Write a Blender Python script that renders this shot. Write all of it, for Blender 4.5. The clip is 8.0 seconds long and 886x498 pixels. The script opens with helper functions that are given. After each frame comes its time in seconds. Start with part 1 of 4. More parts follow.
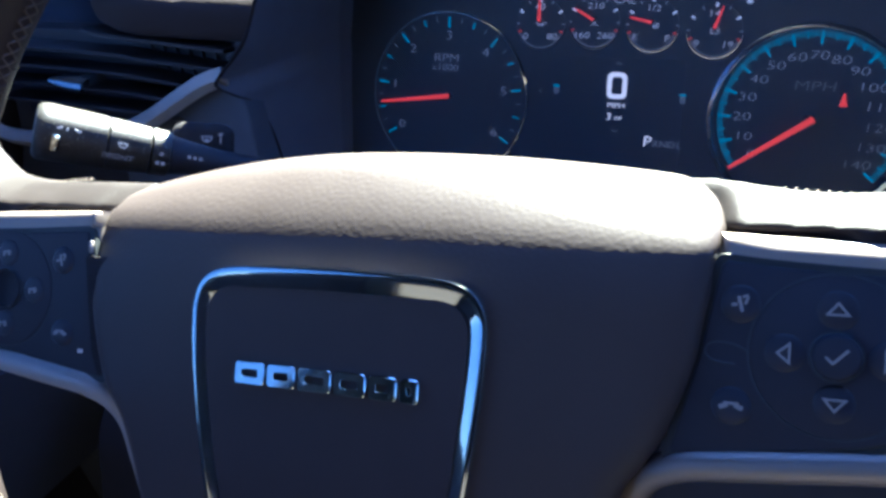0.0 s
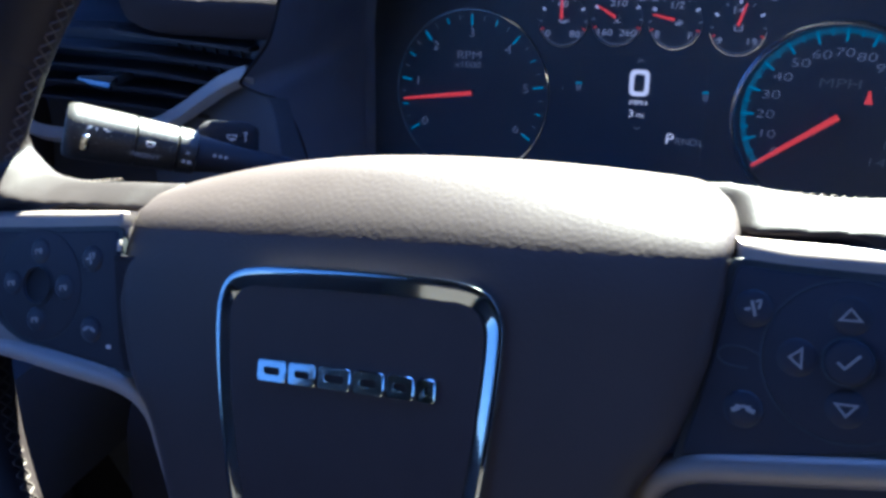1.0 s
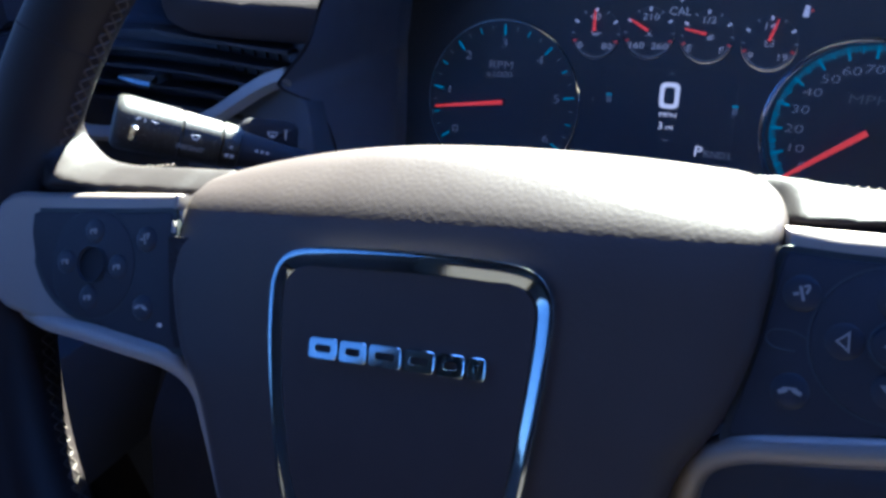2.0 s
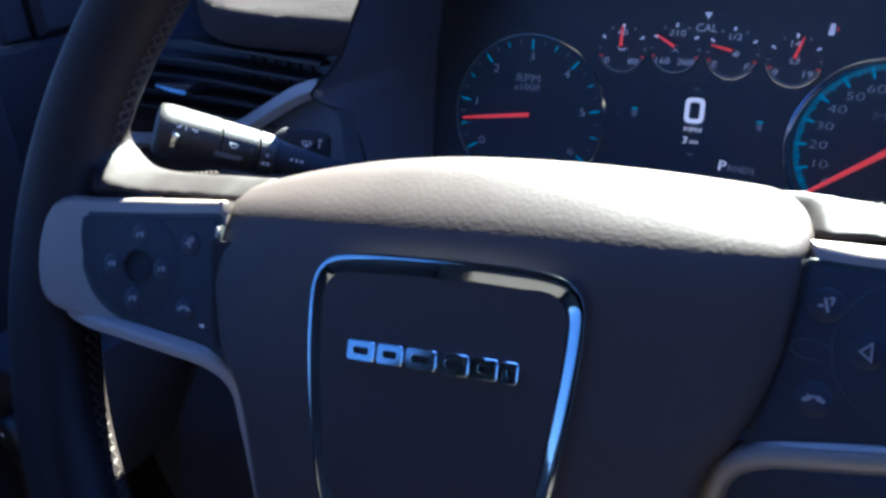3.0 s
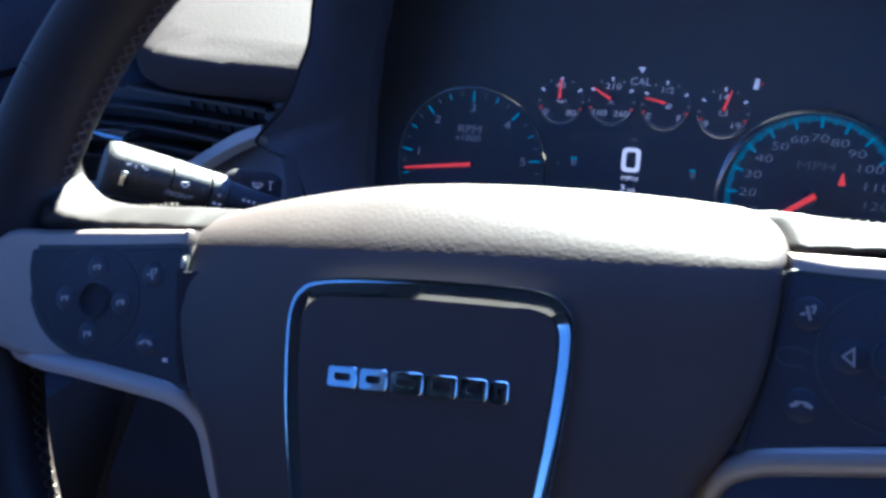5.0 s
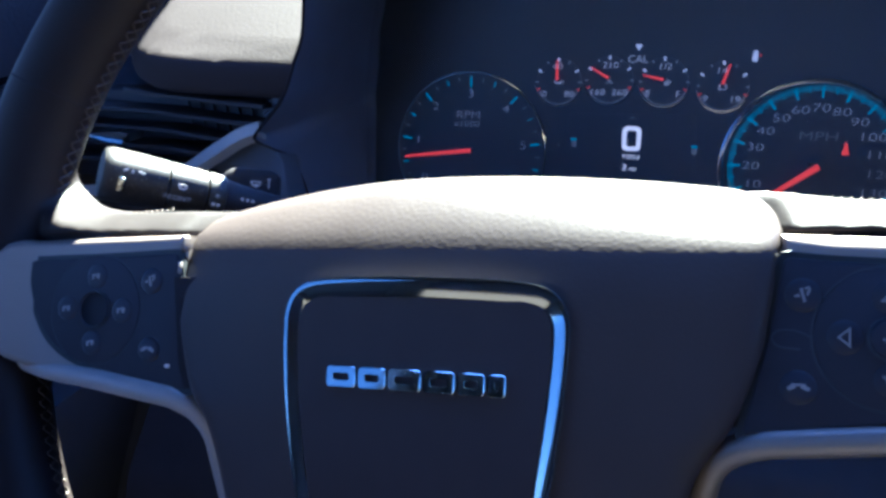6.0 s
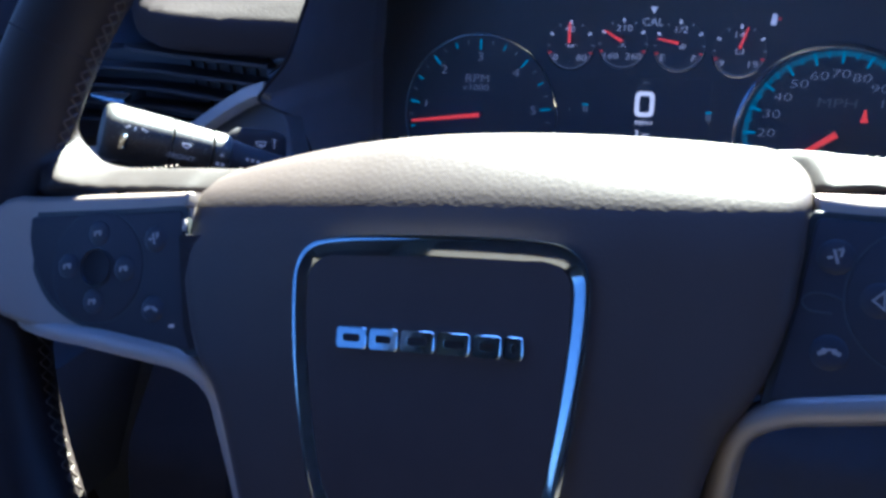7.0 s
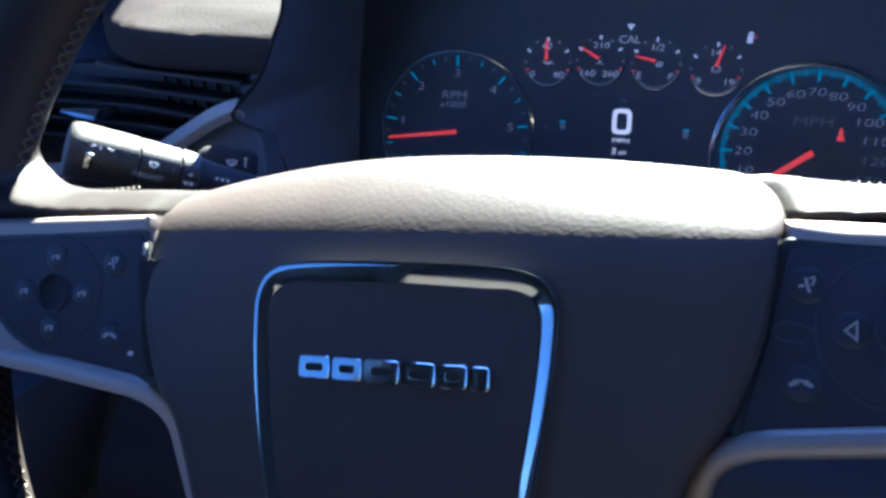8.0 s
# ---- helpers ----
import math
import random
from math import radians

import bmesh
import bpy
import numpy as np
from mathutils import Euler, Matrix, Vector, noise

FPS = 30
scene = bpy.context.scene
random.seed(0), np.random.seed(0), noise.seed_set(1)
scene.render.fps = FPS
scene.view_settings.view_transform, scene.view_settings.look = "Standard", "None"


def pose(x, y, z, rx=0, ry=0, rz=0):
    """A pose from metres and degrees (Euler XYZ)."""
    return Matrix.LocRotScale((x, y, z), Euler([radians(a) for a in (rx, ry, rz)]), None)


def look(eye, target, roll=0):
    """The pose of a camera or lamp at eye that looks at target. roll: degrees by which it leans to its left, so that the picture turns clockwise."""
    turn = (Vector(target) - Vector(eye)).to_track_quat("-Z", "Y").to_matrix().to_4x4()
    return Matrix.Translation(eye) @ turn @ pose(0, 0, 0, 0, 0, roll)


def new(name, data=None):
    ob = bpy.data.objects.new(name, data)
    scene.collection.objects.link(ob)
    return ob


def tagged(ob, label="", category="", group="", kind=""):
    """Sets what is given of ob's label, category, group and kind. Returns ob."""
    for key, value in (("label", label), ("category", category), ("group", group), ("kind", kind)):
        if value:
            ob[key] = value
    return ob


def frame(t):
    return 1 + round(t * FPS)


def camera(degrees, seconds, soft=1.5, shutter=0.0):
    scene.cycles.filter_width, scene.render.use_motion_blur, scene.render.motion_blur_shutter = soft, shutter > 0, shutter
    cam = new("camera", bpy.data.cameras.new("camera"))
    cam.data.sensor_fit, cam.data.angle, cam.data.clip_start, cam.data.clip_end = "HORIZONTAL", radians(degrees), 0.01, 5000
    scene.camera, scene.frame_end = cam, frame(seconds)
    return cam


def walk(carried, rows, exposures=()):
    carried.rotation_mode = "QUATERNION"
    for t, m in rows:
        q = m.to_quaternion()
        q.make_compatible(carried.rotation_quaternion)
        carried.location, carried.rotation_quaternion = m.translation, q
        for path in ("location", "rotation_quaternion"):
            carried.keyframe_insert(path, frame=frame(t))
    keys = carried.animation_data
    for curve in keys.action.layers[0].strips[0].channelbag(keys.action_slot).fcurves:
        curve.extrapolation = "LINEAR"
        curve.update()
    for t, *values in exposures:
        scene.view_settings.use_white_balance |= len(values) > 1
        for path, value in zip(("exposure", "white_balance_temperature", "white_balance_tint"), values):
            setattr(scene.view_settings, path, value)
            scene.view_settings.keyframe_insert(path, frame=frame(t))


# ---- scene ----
# ---------------------------------------------------------------- camera and walk
cam = camera(57.0, 8.0, soft=3.2)
ROWS = [
    (0, 0.1045, -0.1481, 1.3883, 61.61, 4.28, 22.93),
    (0.5, 0.1073, -0.1497, 1.3922, 61.90, 4.32, 24.19),
    (1, 0.1074, -0.1492, 1.3923, 61.20, 4.89, 24.58),
    (1.5, 0.1000, -0.1569, 1.3857, 61.54, 3.53, 25.38),
    (1.7, 0.1004, -0.1601, 1.3861, 62.05, 3.52, 25.65),
    (2.8, 0.1014, -0.1721, 1.3913, 63.59, 3.55, 27.12),
    (3, 0.1005, -0.1742, 1.3916, 63.53, 3.40, 27.49),
    (3.5, 0.0904, -0.1899, 1.3878, 64.47, 3.37, 27.19),
    (4, 0.0867, -0.1997, 1.3851, 65.92, 2.34, 27.86),
    (4.5, 0.0839, -0.2043, 1.3824, 66.28, 1.86, 27.98),
    (4.7, 0.0837, -0.1945, 1.3796, 67.63, 1.19, 25.55),
    (5, 0.0833, -0.1877, 1.3799, 68.08, 1.28, 21.73),
    (5.2, 0.0839, -0.1886, 1.3798, 67.98, 2.08, 21.56),
    (6.3, 0.0894, -0.1802, 1.3841, 66.28, 4.40, 21.60),
    (6.5, 0.0895, -0.1786, 1.3840, 65.96, 4.46, 21.81),
    (7, 0.0818, -0.1794, 1.3763, 64.87, 3.48, 21.89),
    (7.5, 0.0835, -0.1729, 1.3774, 65.24, 3.23, 21.29),
    (8, 0.0843, -0.1708, 1.3770, 65.66, 3.11, 20.92),
]
STOPS = 4.68
walk(cam, [(t, pose(x, y, z, rx, ry, rz)) for t, x, y, z, rx, ry, rz in ROWS], exposures=[(t, STOPS + d, k, 28) for t, d, k in ((0.0, 0.14, 4450), (0.5, 0.04, 4430), (1.5, -0.12, 4400), (3.0, -0.07, 4390), (4.5, -0.03, 4340), (5.0, 0.16, 4370), (6.5, 0.13, 4390), (8.0, 0.15, 4420))])

# ---------------------------------------------------------------- sky and sun
SUN_ELEV, SUN_AZ = 41.5, -1.0          # degrees above the horizon, degrees to the right of straight ahead
world = bpy.data.worlds.new("sky")
scene.world = world
world.use_nodes = True
wn = world.node_tree
sky = wn.nodes.new("ShaderNodeTexSky")
sky.sky_type = "NISHITA"
sky.sun_disc = False
sky.dust_density, sky.ozone_density = 0.2, 3.1
sky.sun_elevation, sky.sun_rotation = radians(SUN_ELEV), radians(SUN_AZ)
wn.nodes["Background"].inputs["Strength"].default_value = 0.05
wn.links.new(sky.outputs["Color"], wn.nodes["Background"].inputs["Color"])
sun_data = bpy.data.lights.new("sun", "SUN")
sun_data.energy, sun_data.angle, sun_data.color = 5.0, radians(0.6), (1.0, 0.885, 0.405)
sun_dir = Vector((math.sin(radians(SUN_AZ)) * math.cos(radians(SUN_ELEV)), math.cos(radians(SUN_AZ)) * math.cos(radians(SUN_ELEV)), math.sin(radians(SUN_ELEV))))
new("sun", sun_data).matrix_world = look(sun_dir * 30, (0, 0, 0))

# ---------------------------------------------------------------- frames of reference
HUB = 1.25                                       # height of the steering wheel's hub over the ground
CAR = pose(0, 0, HUB, -30, 0, 0)                 # leaned with the steering column
WHEEL = CAR @ pose(0, 0, 0, 0, -4.7, 0)          # the wheel is turned a little
CLUSTER = CAR @ pose(0, 0.3388, 0, 18.13, 0, 0)  # plane of the dials
CABIN = pose(0, 0, HUB)                          # upright, zero at the hub's height


# ---------------------------------------------------------------- materials
def material(name, base, rough=0.5, metal=0.0, bump=0.0, grain=400.0, mottle=0.12, rough_var=0.08, cells=False, spec=0.5, coat=0.0, dirt=0.0):
    m = bpy.data.materials.new(name)
    m.use_nodes = True
    nt = m.node_tree
    b = nt.nodes["Principled BSDF"]
    b.inputs["Metallic"].default_value = metal
    b.inputs["Specular IOR Level"].default_value = spec
    b.inputs["Coat Weight"].default_value = coat
    b.inputs["Coat Roughness"].default_value = 0.12
    co = nt.nodes.new("ShaderNodeTexCoord")
    big = nt.nodes.new("ShaderNodeTexNoise")
    big.inputs["Scale"].default_value = grain / 18
    big.inputs["Detail"].default_value = 5
    nt.links.new(co.outputs["Object"], big.inputs["Vector"])
    mix = nt.nodes.new("ShaderNodeMix")
    mix.data_type = "RGBA"
    mix.inputs["A"].default_value = (*[c * (1 - mottle) for c in base], 1)
    mix.inputs["B"].default_value = (*[min(1, c * (1 + mottle)) for c in base], 1)
    nt.links.new(big.outputs["Fac"], mix.inputs["Factor"])
    colour = mix.outputs["Result"]
    fine = nt.nodes.new("ShaderNodeTexNoise")
    fine.inputs["Scale"].default_value = grain
    fine.inputs["Detail"].default_value = 4
    nt.links.new(co.outputs["Object"], fine.inputs["Vector"])
    if dirt:
        ramp = nt.nodes.new("ShaderNodeMapRange")
        ramp.inputs["From Min"].default_value, ramp.inputs["From Max"].default_value = 0.62, 0.75
        ramp.inputs["To Max"].default_value = dirt
        nt.links.new(fine.outputs["Fac"], ramp.inputs["Value"])
        dust_or_veil = nt.nodes.new("ShaderNodeMix")
        dust_or_veil.data_type = "RGBA"
        dust_or_veil.inputs["B"].default_value = (0.42, 0.39, 0.34, 1)
        nt.links.new(ramp.outputs["Result"], dust_or_veil.inputs["Factor"])
        nt.links.new(colour, dust_or_veil.inputs["A"])
        colour = dust_or_veil.outputs["Result"]
    nt.links.new(colour, b.inputs["Base Color"])
    rr = nt.nodes.new("ShaderNodeMapRange")
    rr.inputs["To Min"].default_value, rr.inputs["To Max"].default_value = max(0.02, rough - rough_var), min(1, rough + rough_var)
    nt.links.new(big.outputs["Fac"], rr.inputs["Value"])
    nt.links.new(rr.outputs["Result"], b.inputs["Roughness"])
    if bump:
        bp = nt.nodes.new("ShaderNodeBump")
        bp.inputs["Strength"].default_value = 1.0
        bp.inputs["Distance"].default_value = bump
        if cells:
            warp = nt.nodes.new("ShaderNodeMix")
            warp.data_type = "RGBA"
            warp.inputs["Factor"].default_value = 0.0006
            nt.links.new(co.outputs["Object"], warp.inputs["A"])
            nt.links.new(fine.outputs["Color"], warp.inputs["B"])
            vor = nt.nodes.new("ShaderNodeTexVoronoi")
            vor.feature = "SMOOTH_F1"
            vor.inputs["Scale"].default_value = grain
            nt.links.new(warp.outputs["Result"], vor.inputs["Vector"])
            nt.links.new(vor.outputs["Distance"], bp.inputs["Height"])
            bp.invert = True
        else:
            nt.links.new(fine.outputs["Fac"], bp.inputs["Height"])
        nt.links.new(bp.outputs["Normal"], b.inputs["Normal"])
    return m


def glowing(name, colour, strength, base=(0.3, 0.3, 0.3)):
    m = material(name, base, 0.5, mottle=0.05)
    b = m.node_tree.nodes["Principled BSDF"]
    b.inputs["Emission Color"].default_value = (*colour, 1)
    b.inputs["Emission Strength"].default_value = strength
    return m


LIT = 2.0 ** -STOPS
leather = material("grained_leather", (0.0515, 0.0408, 0.0390), 0.48, bump=0.00005, grain=780, cells=True, spec=0.24)
rim_leather = material("rim_leather", (0.0132, 0.0094, 0.0094), 0.55, bump=0.00008, grain=1500, mottle=0.2, spec=0.23)
vinyl = material("dash_vinyl", (0.0262, 0.0214, 0.0230), 0.7, bump=0.00013, grain=640, mottle=0.14, cells=True, spec=0.05)
# Dash vinyl lightened and blued, standing in for light in the lower shade.
lightened_vinyl = material("lightened_dash_vinyl", (0.050, 0.054, 0.070), 0.65, bump=0.0002, grain=1200, mottle=0.15, spec=0.15)
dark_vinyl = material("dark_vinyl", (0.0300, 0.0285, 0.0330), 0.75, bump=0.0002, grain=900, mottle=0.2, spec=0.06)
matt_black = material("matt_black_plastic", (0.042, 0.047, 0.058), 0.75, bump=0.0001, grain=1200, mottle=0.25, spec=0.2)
# Black lining; its pale blue stands in for veiling light inside the cowl.
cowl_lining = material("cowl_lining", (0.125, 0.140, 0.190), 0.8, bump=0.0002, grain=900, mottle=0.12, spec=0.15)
black_plastic = material("black_plastic", (0.017, 0.0205, 0.0235), 0.48, bump=0.00008, grain=1600, mottle=0.2)
stalk_plastic = material("stalk_plastic", (0.0185, 0.0175, 0.0170), 0.42, bump=0.0001, grain=1100, mottle=0.3, dirt=0.5)
switch_plastic = material("switch_plastic", (0.0275, 0.0285, 0.0390), 0.52, bump=0.00006, grain=1800, mottle=0.15, spec=0.18)
switch_gloss = material("switch_gloss", (0.0280, 0.0290, 0.0395), 0.34, bump=0.00003, grain=1800, mottle=0.15, spec=0.3)
silver = material("satin_silver_paint", (0.272, 0.230, 0.202), 0.46, metal=0.5, bump=0.00003, grain=2500, mottle=0.05)
chrome = material("chrome", (0.83, 0.90, 0.85), 0.06, metal=1.0, mottle=0.03, rough_var=0.03)
# Chrome darkened to dim the reflections on speedometer and gauge bezels.
dimmed_chrome = material("dimmed_chrome", (0.40, 0.44, 0.50), 0.12, metal=1.0, mottle=0.03, rough_var=0.03)
dial_black = material("dial_black", (0.0140, 0.0185, 0.0305), 0.5, mottle=0.15, grain=300)
thread = material("tan_thread", (0.046, 0.035, 0.028), 0.7, mottle=0.25, grain=3000)
headliner = material("headliner_cloth", (0.035, 0.033, 0.032), 0.9, bump=0.0004, grain=600)
brown_cloth = material("dark_brown_cloth", (0.0140, 0.0120, 0.0132), 0.95, bump=0.0006, grain=400, spec=0.04)
bounce_grey = material("bounce_grey_side", (0.125, 0.118, 0.115), 0.7, bump=0.0002, grain=900, mottle=0.12, spec=0.2)
carpet = material("black_carpet", (0.027, 0.025, 0.029), 0.95, spec=0.04, bump=0.001, grain=300)
# Prints have emission added to show up, stalk, door and switch marks included.
print_white = glowing("white_print_glow", (0.8, 0.82, 0.9), 0.18 * LIT, (0.35, 0.35, 0.36))
print_grey = glowing("grey_print_glow", (0.72, 0.76, 0.9), 0.11 * LIT, (0.22, 0.22, 0.23))
print_switch = glowing("switch_print_glow", (0.86, 0.82, 0.86), 0.019 * LIT, (0.20, 0.20, 0.21))
print_dim = glowing("dim_print_glow", (0.7, 0.75, 0.9), 0.075 * LIT, (0.12, 0.12, 0.13))
print_faint = glowing("faint_print", (0.7, 0.75, 0.9), 0.032 * LIT, (0.08, 0.08, 0.085))
print_bright = glowing("backlit_white", (0.85, 0.87, 0.95), 0.33 * LIT, (0.5, 0.5, 0.5))
screen_white = glowing("screen_white", (1.0, 0.95, 0.86), 0.60 * LIT, (0.3, 0.3, 0.3))
screen_dim = glowing("screen_dim", (0.75, 0.8, 0.95), 0.09 * LIT, (0.1, 0.1, 0.1))
teal = glowing("backlit_teal", (0.03, 0.62, 0.80), 0.28 * LIT, (0.02, 0.12, 0.15))
needle_red = glowing("lit_red_needle", (1.0, 0.055, 0.03), 0.62 * LIT, (0.35, 0.03, 0.02))
mark_red = glowing("red_mark", (1.0, 0.07, 0.05), 0.35 * LIT, (0.3, 0.03, 0.02))
asphalt = material("asphalt", (0.040, 0.038, 0.036), 0.95, spec=0.08, bump=0.004, grain=60, mottle=0.3)
rubber = material("tyre_rubber", (0.009, 0.009, 0.009), 0.8, bump=0.001, grain=200)
vent_black = material("vent_black_plastic", (0.034, 0.034, 0.040), 0.55, bump=0.00006, grain=1500, mottle=0.15, spec=0.3)
# Silver paint lightened where more light shows: vent band, left arm, strip.
lit_silver = material("satin_silver_lit", (0.36, 0.33, 0.31), 0.42, metal=0.3, bump=0.00003, grain=2500, mottle=0.05)
# Grey vinyl with the blue of skylight put into its colour.
vent_face = material("vent_face_vinyl", (0.092, 0.106, 0.140), 0.6, bump=0.0001, grain=1200, mottle=0.12, spec=0.2)
tan_paint = material("tan_paint", (0.22, 0.125, 0.07), 0.35, coat=0.5, grain=20, mottle=0.05)
tyre_white = material("tyre_white", (0.32, 0.32, 0.31), 0.7, grain=100)


def pane_material(name, tint, dust_or_veil=0.0):
    m = bpy.data.materials.new(name)
    m.use_nodes = True
    nt = m.node_tree
    nt.nodes.remove(nt.nodes["Principled BSDF"])
    clear, gloss, mix, fr = (nt.nodes.new(n) for n in ("ShaderNodeBsdfTransparent", "ShaderNodeBsdfGlossy", "ShaderNodeMixShader", "ShaderNodeLayerWeight"))
    clear.inputs["Color"].default_value = (*tint, 1)
    gloss.inputs["Roughness"].default_value = 0.01
    sharp, faint = nt.nodes.new("ShaderNodeMath"), nt.nodes.new("ShaderNodeMapRange")
    sharp.operation = "POWER"
    sharp.inputs[1].default_value = 4.0
    faint.inputs["To Min"].default_value, faint.inputs["To Max"].default_value = 0.05, 0.6
    nt.links.new(fr.outputs["Facing"], sharp.inputs[0])
    nt.links.new(sharp.outputs["Value"], faint.inputs["Value"])
    nt.links.new(faint.outputs["Result"], mix.inputs["Fac"])
    nt.links.new(clear.outputs["BSDF"], mix.inputs[1])
    nt.links.new(gloss.outputs["BSDF"], mix.inputs[2])
    # bluish diffuse film: veiling light over the dials put into the lens
    if dust_or_veil:
        film, veil = nt.nodes.new("ShaderNodeBsdfDiffuse"), nt.nodes.new("ShaderNodeMixShader")
        film.inputs["Color"].default_value = (0.56, 0.64, 0.80, 1)
        veil.inputs["Fac"].default_value = dust_or_veil
        faint.inputs["To Min"].default_value, faint.inputs["To Max"].default_value = 0.0, 0.01
        nt.links.new(mix.outputs["Shader"], veil.inputs[1])
        nt.links.new(film.outputs["BSDF"], veil.inputs[2])
        mix = veil
    nt.links.new(mix.outputs["Shader"], nt.nodes["Material Output"].inputs["Surface"])
    return m


glass = pane_material("windscreen_glass", (0.80, 0.84, 0.84))
lens_clear = pane_material("veiled_clear_lens", (0.97, 0.97, 0.97), 0.022)
# Side glass tints are set to balance skylight from left and right.
door_glass = pane_material("door_glass", (0.275, 0.30, 0.32))
tinted_glass = pane_material("tinted_glass", (0.39, 0.43, 0.47))


# ---------------------------------------------------------------- building helpers
def finish(bm, name, angle=35):
    bmesh.ops.recalc_face_normals(bm, faces=bm.faces[:])
    me = bpy.data.meshes.new(name)
    bm.to_mesh(me)
    bm.free()
    for p in me.polygons:
        p.use_smooth = True
    me.set_sharp_from_angle(angle=radians(angle))
    return me


def part(name, bm, mat, parent, label="", at=None, angle=35):
    me = finish(bm, name, angle) if isinstance(bm, bmesh.types.BMesh) else bm
    if mat and not me.materials:
        me.materials.append(mat)
    ob = new(name, me)
    ob.parent = parent
    if at is not None:
        ob.matrix_basis = at
    if label:
        ob["label"] = label
    return ob


def thing(name, at, label, category, group="", kind=""):
    ob = new(name)
    ob.empty_display_size = 0.02
    ob.matrix_basis = at
    return tagged(ob, label, category, group, kind)


def solid(name, bm, mat, at, label, category, group="", kind="", angle=35):
    me = finish(bm, name, angle)
    me.materials.append(mat)
    ob = new(name, me)
    ob.matrix_basis = at
    return tagged(ob, label, category, group, kind)


def curve_through(pts, n=8, closed=False):
    """Points of a smooth curve through pts (Catmull-Rom), n steps a span."""
    pts = [Vector(p) for p in pts]
    k, out = len(pts), []
    for i in range(k if closed else k - 1):
        a, b, c, d = (pts[j % k] if closed else pts[min(max(j, 0), k - 1)] for j in (i - 1, i, i + 1, i + 2))
        for s in range(n):
            u = s / n
            out.append(0.5 * (2 * b + (c - a) * u + (2 * a - 5 * b + 4 * c - d) * u * u + (3 * b - a - 3 * c + d) * u ** 3))
    if not closed:
        out.append(pts[-1])
    return out


def rounded(poly, r, n=5):
    """A closed polygon (2D) with its corners rounded; r is one radius or one a corner."""
    out, k = [], len(poly)
    for i, p in enumerate(poly):
        rad = r[i] if isinstance(r, (list, tuple)) else r
        p, a, b = Vector(p), Vector(poly[i - 1]), Vector(poly[(i + 1) % k])
        da, db = (a - p), (b - p)
        cut = min(rad, da.length * 0.48, db.length * 0.48)
        p0, p1 = p + da.normalized() * cut, p + db.normalized() * cut
        for s in range(n + 1):
            u = s / n
            out.append((1 - u) ** 2 * p0 + 2 * u * (1 - u) * p + u * u * p1)
    return [(v.x, v.y) for v in out]


def circle(cx, cz, r, n=32, a0=0.0, a1=360.0):
    full = abs(a1 - a0 - 360) < 1e-6
    return [(cx + r * math.cos(radians(a0 + (a1 - a0) * i / (n if full else n - 1))), cz + r * math.sin(radians(a0 + (a1 - a0) * i / (n if full else n - 1)))) for i in range(n)]


def inset(poly, d):
    """The polygon moved inwards by d."""
    area = sum(a[0] * b[1] - b[0] * a[1] for a, b in zip(poly, poly[1:] + poly[:1]))
    s = 1 if area > 0 else -1
    out = []
    for i, p in enumerate(poly):
        a, b = poly[i - 1], poly[(i + 1) % len(poly)]
        t1, t2 = Vector((p[0] - a[0], p[1] - a[1])), Vector((b[0] - p[0], b[1] - p[1]))
        if t1.length < 1e-9 or t2.length < 1e-9:
            t1 = t2 if t1.length < 1e-9 else t1
            t2 = t1 if t2.length < 1e-9 else t2
        t1, t2 = t1.normalized(), t2.normalized()
        n1, n2 = Vector((-t1.y, t1.x)), Vector((-t2.y, t2.x))
        m = (n1 + n2)
        m = m / max(0.5, m.length_squared / 2)
        out.append((p[0] + s * d * m.x, p[1] + s * d * m.y))
    return out


def loft(bm, rings, closed=True, cap0=False, cap1=False):
    rows = [[bm.verts.new(p) for p in ring] for ring in rings]
    for ra, rb in zip(rows, rows[1:]):
        m = len(ra)
        for i in range(m if closed else m - 1):
            j = (i + 1) % m
            bm.faces.new((ra[i], ra[j], rb[j], rb[i]))
    if cap0:
        bm.faces.new(rows[0])
    if cap1:
        bm.faces.new(rows[-1])
    return rows


def plate(outline, back, front, bevel=0.001, steps=3, bm=None):
    """A plate with the outline (x, z), from y = back to y = front, its front edge rounded."""
    bm = bm or bmesh.new()
    s = -1 if front < back else 1
    rings = [[(x, back, z) for x, z in outline]]
    for i in range(steps + 1):
        a = math.pi / 2 * i / steps
        ring = inset(outline, bevel * (1 - math.cos(a))) if i else outline
        rings.append([(x, front - s * bevel * (1 - math.sin(a)), z) for x, z in ring])
    loft(bm, rings, True, True, True)
    return bm


def box(x0, x1, y0, y1, z0, z1, bevel=0.002, bm=None, steps=2):
    bm = bm or bmesh.new()
    m = pose((x0 + x1) / 2, (y0 + y1) / 2, (z0 + z1) / 2) @ Matrix.Diagonal((x1 - x0, y1 - y0, z1 - z0, 1))
    g = bmesh.ops.create_cube(bm, size=1, matrix=m)
    if bevel:
        edges = list({e for v in g["verts"] for e in v.link_edges})
        bmesh.ops.bevel(bm, geom=edges, offset=bevel, segments=steps, affect="EDGES", profile=0.5)
    return bm


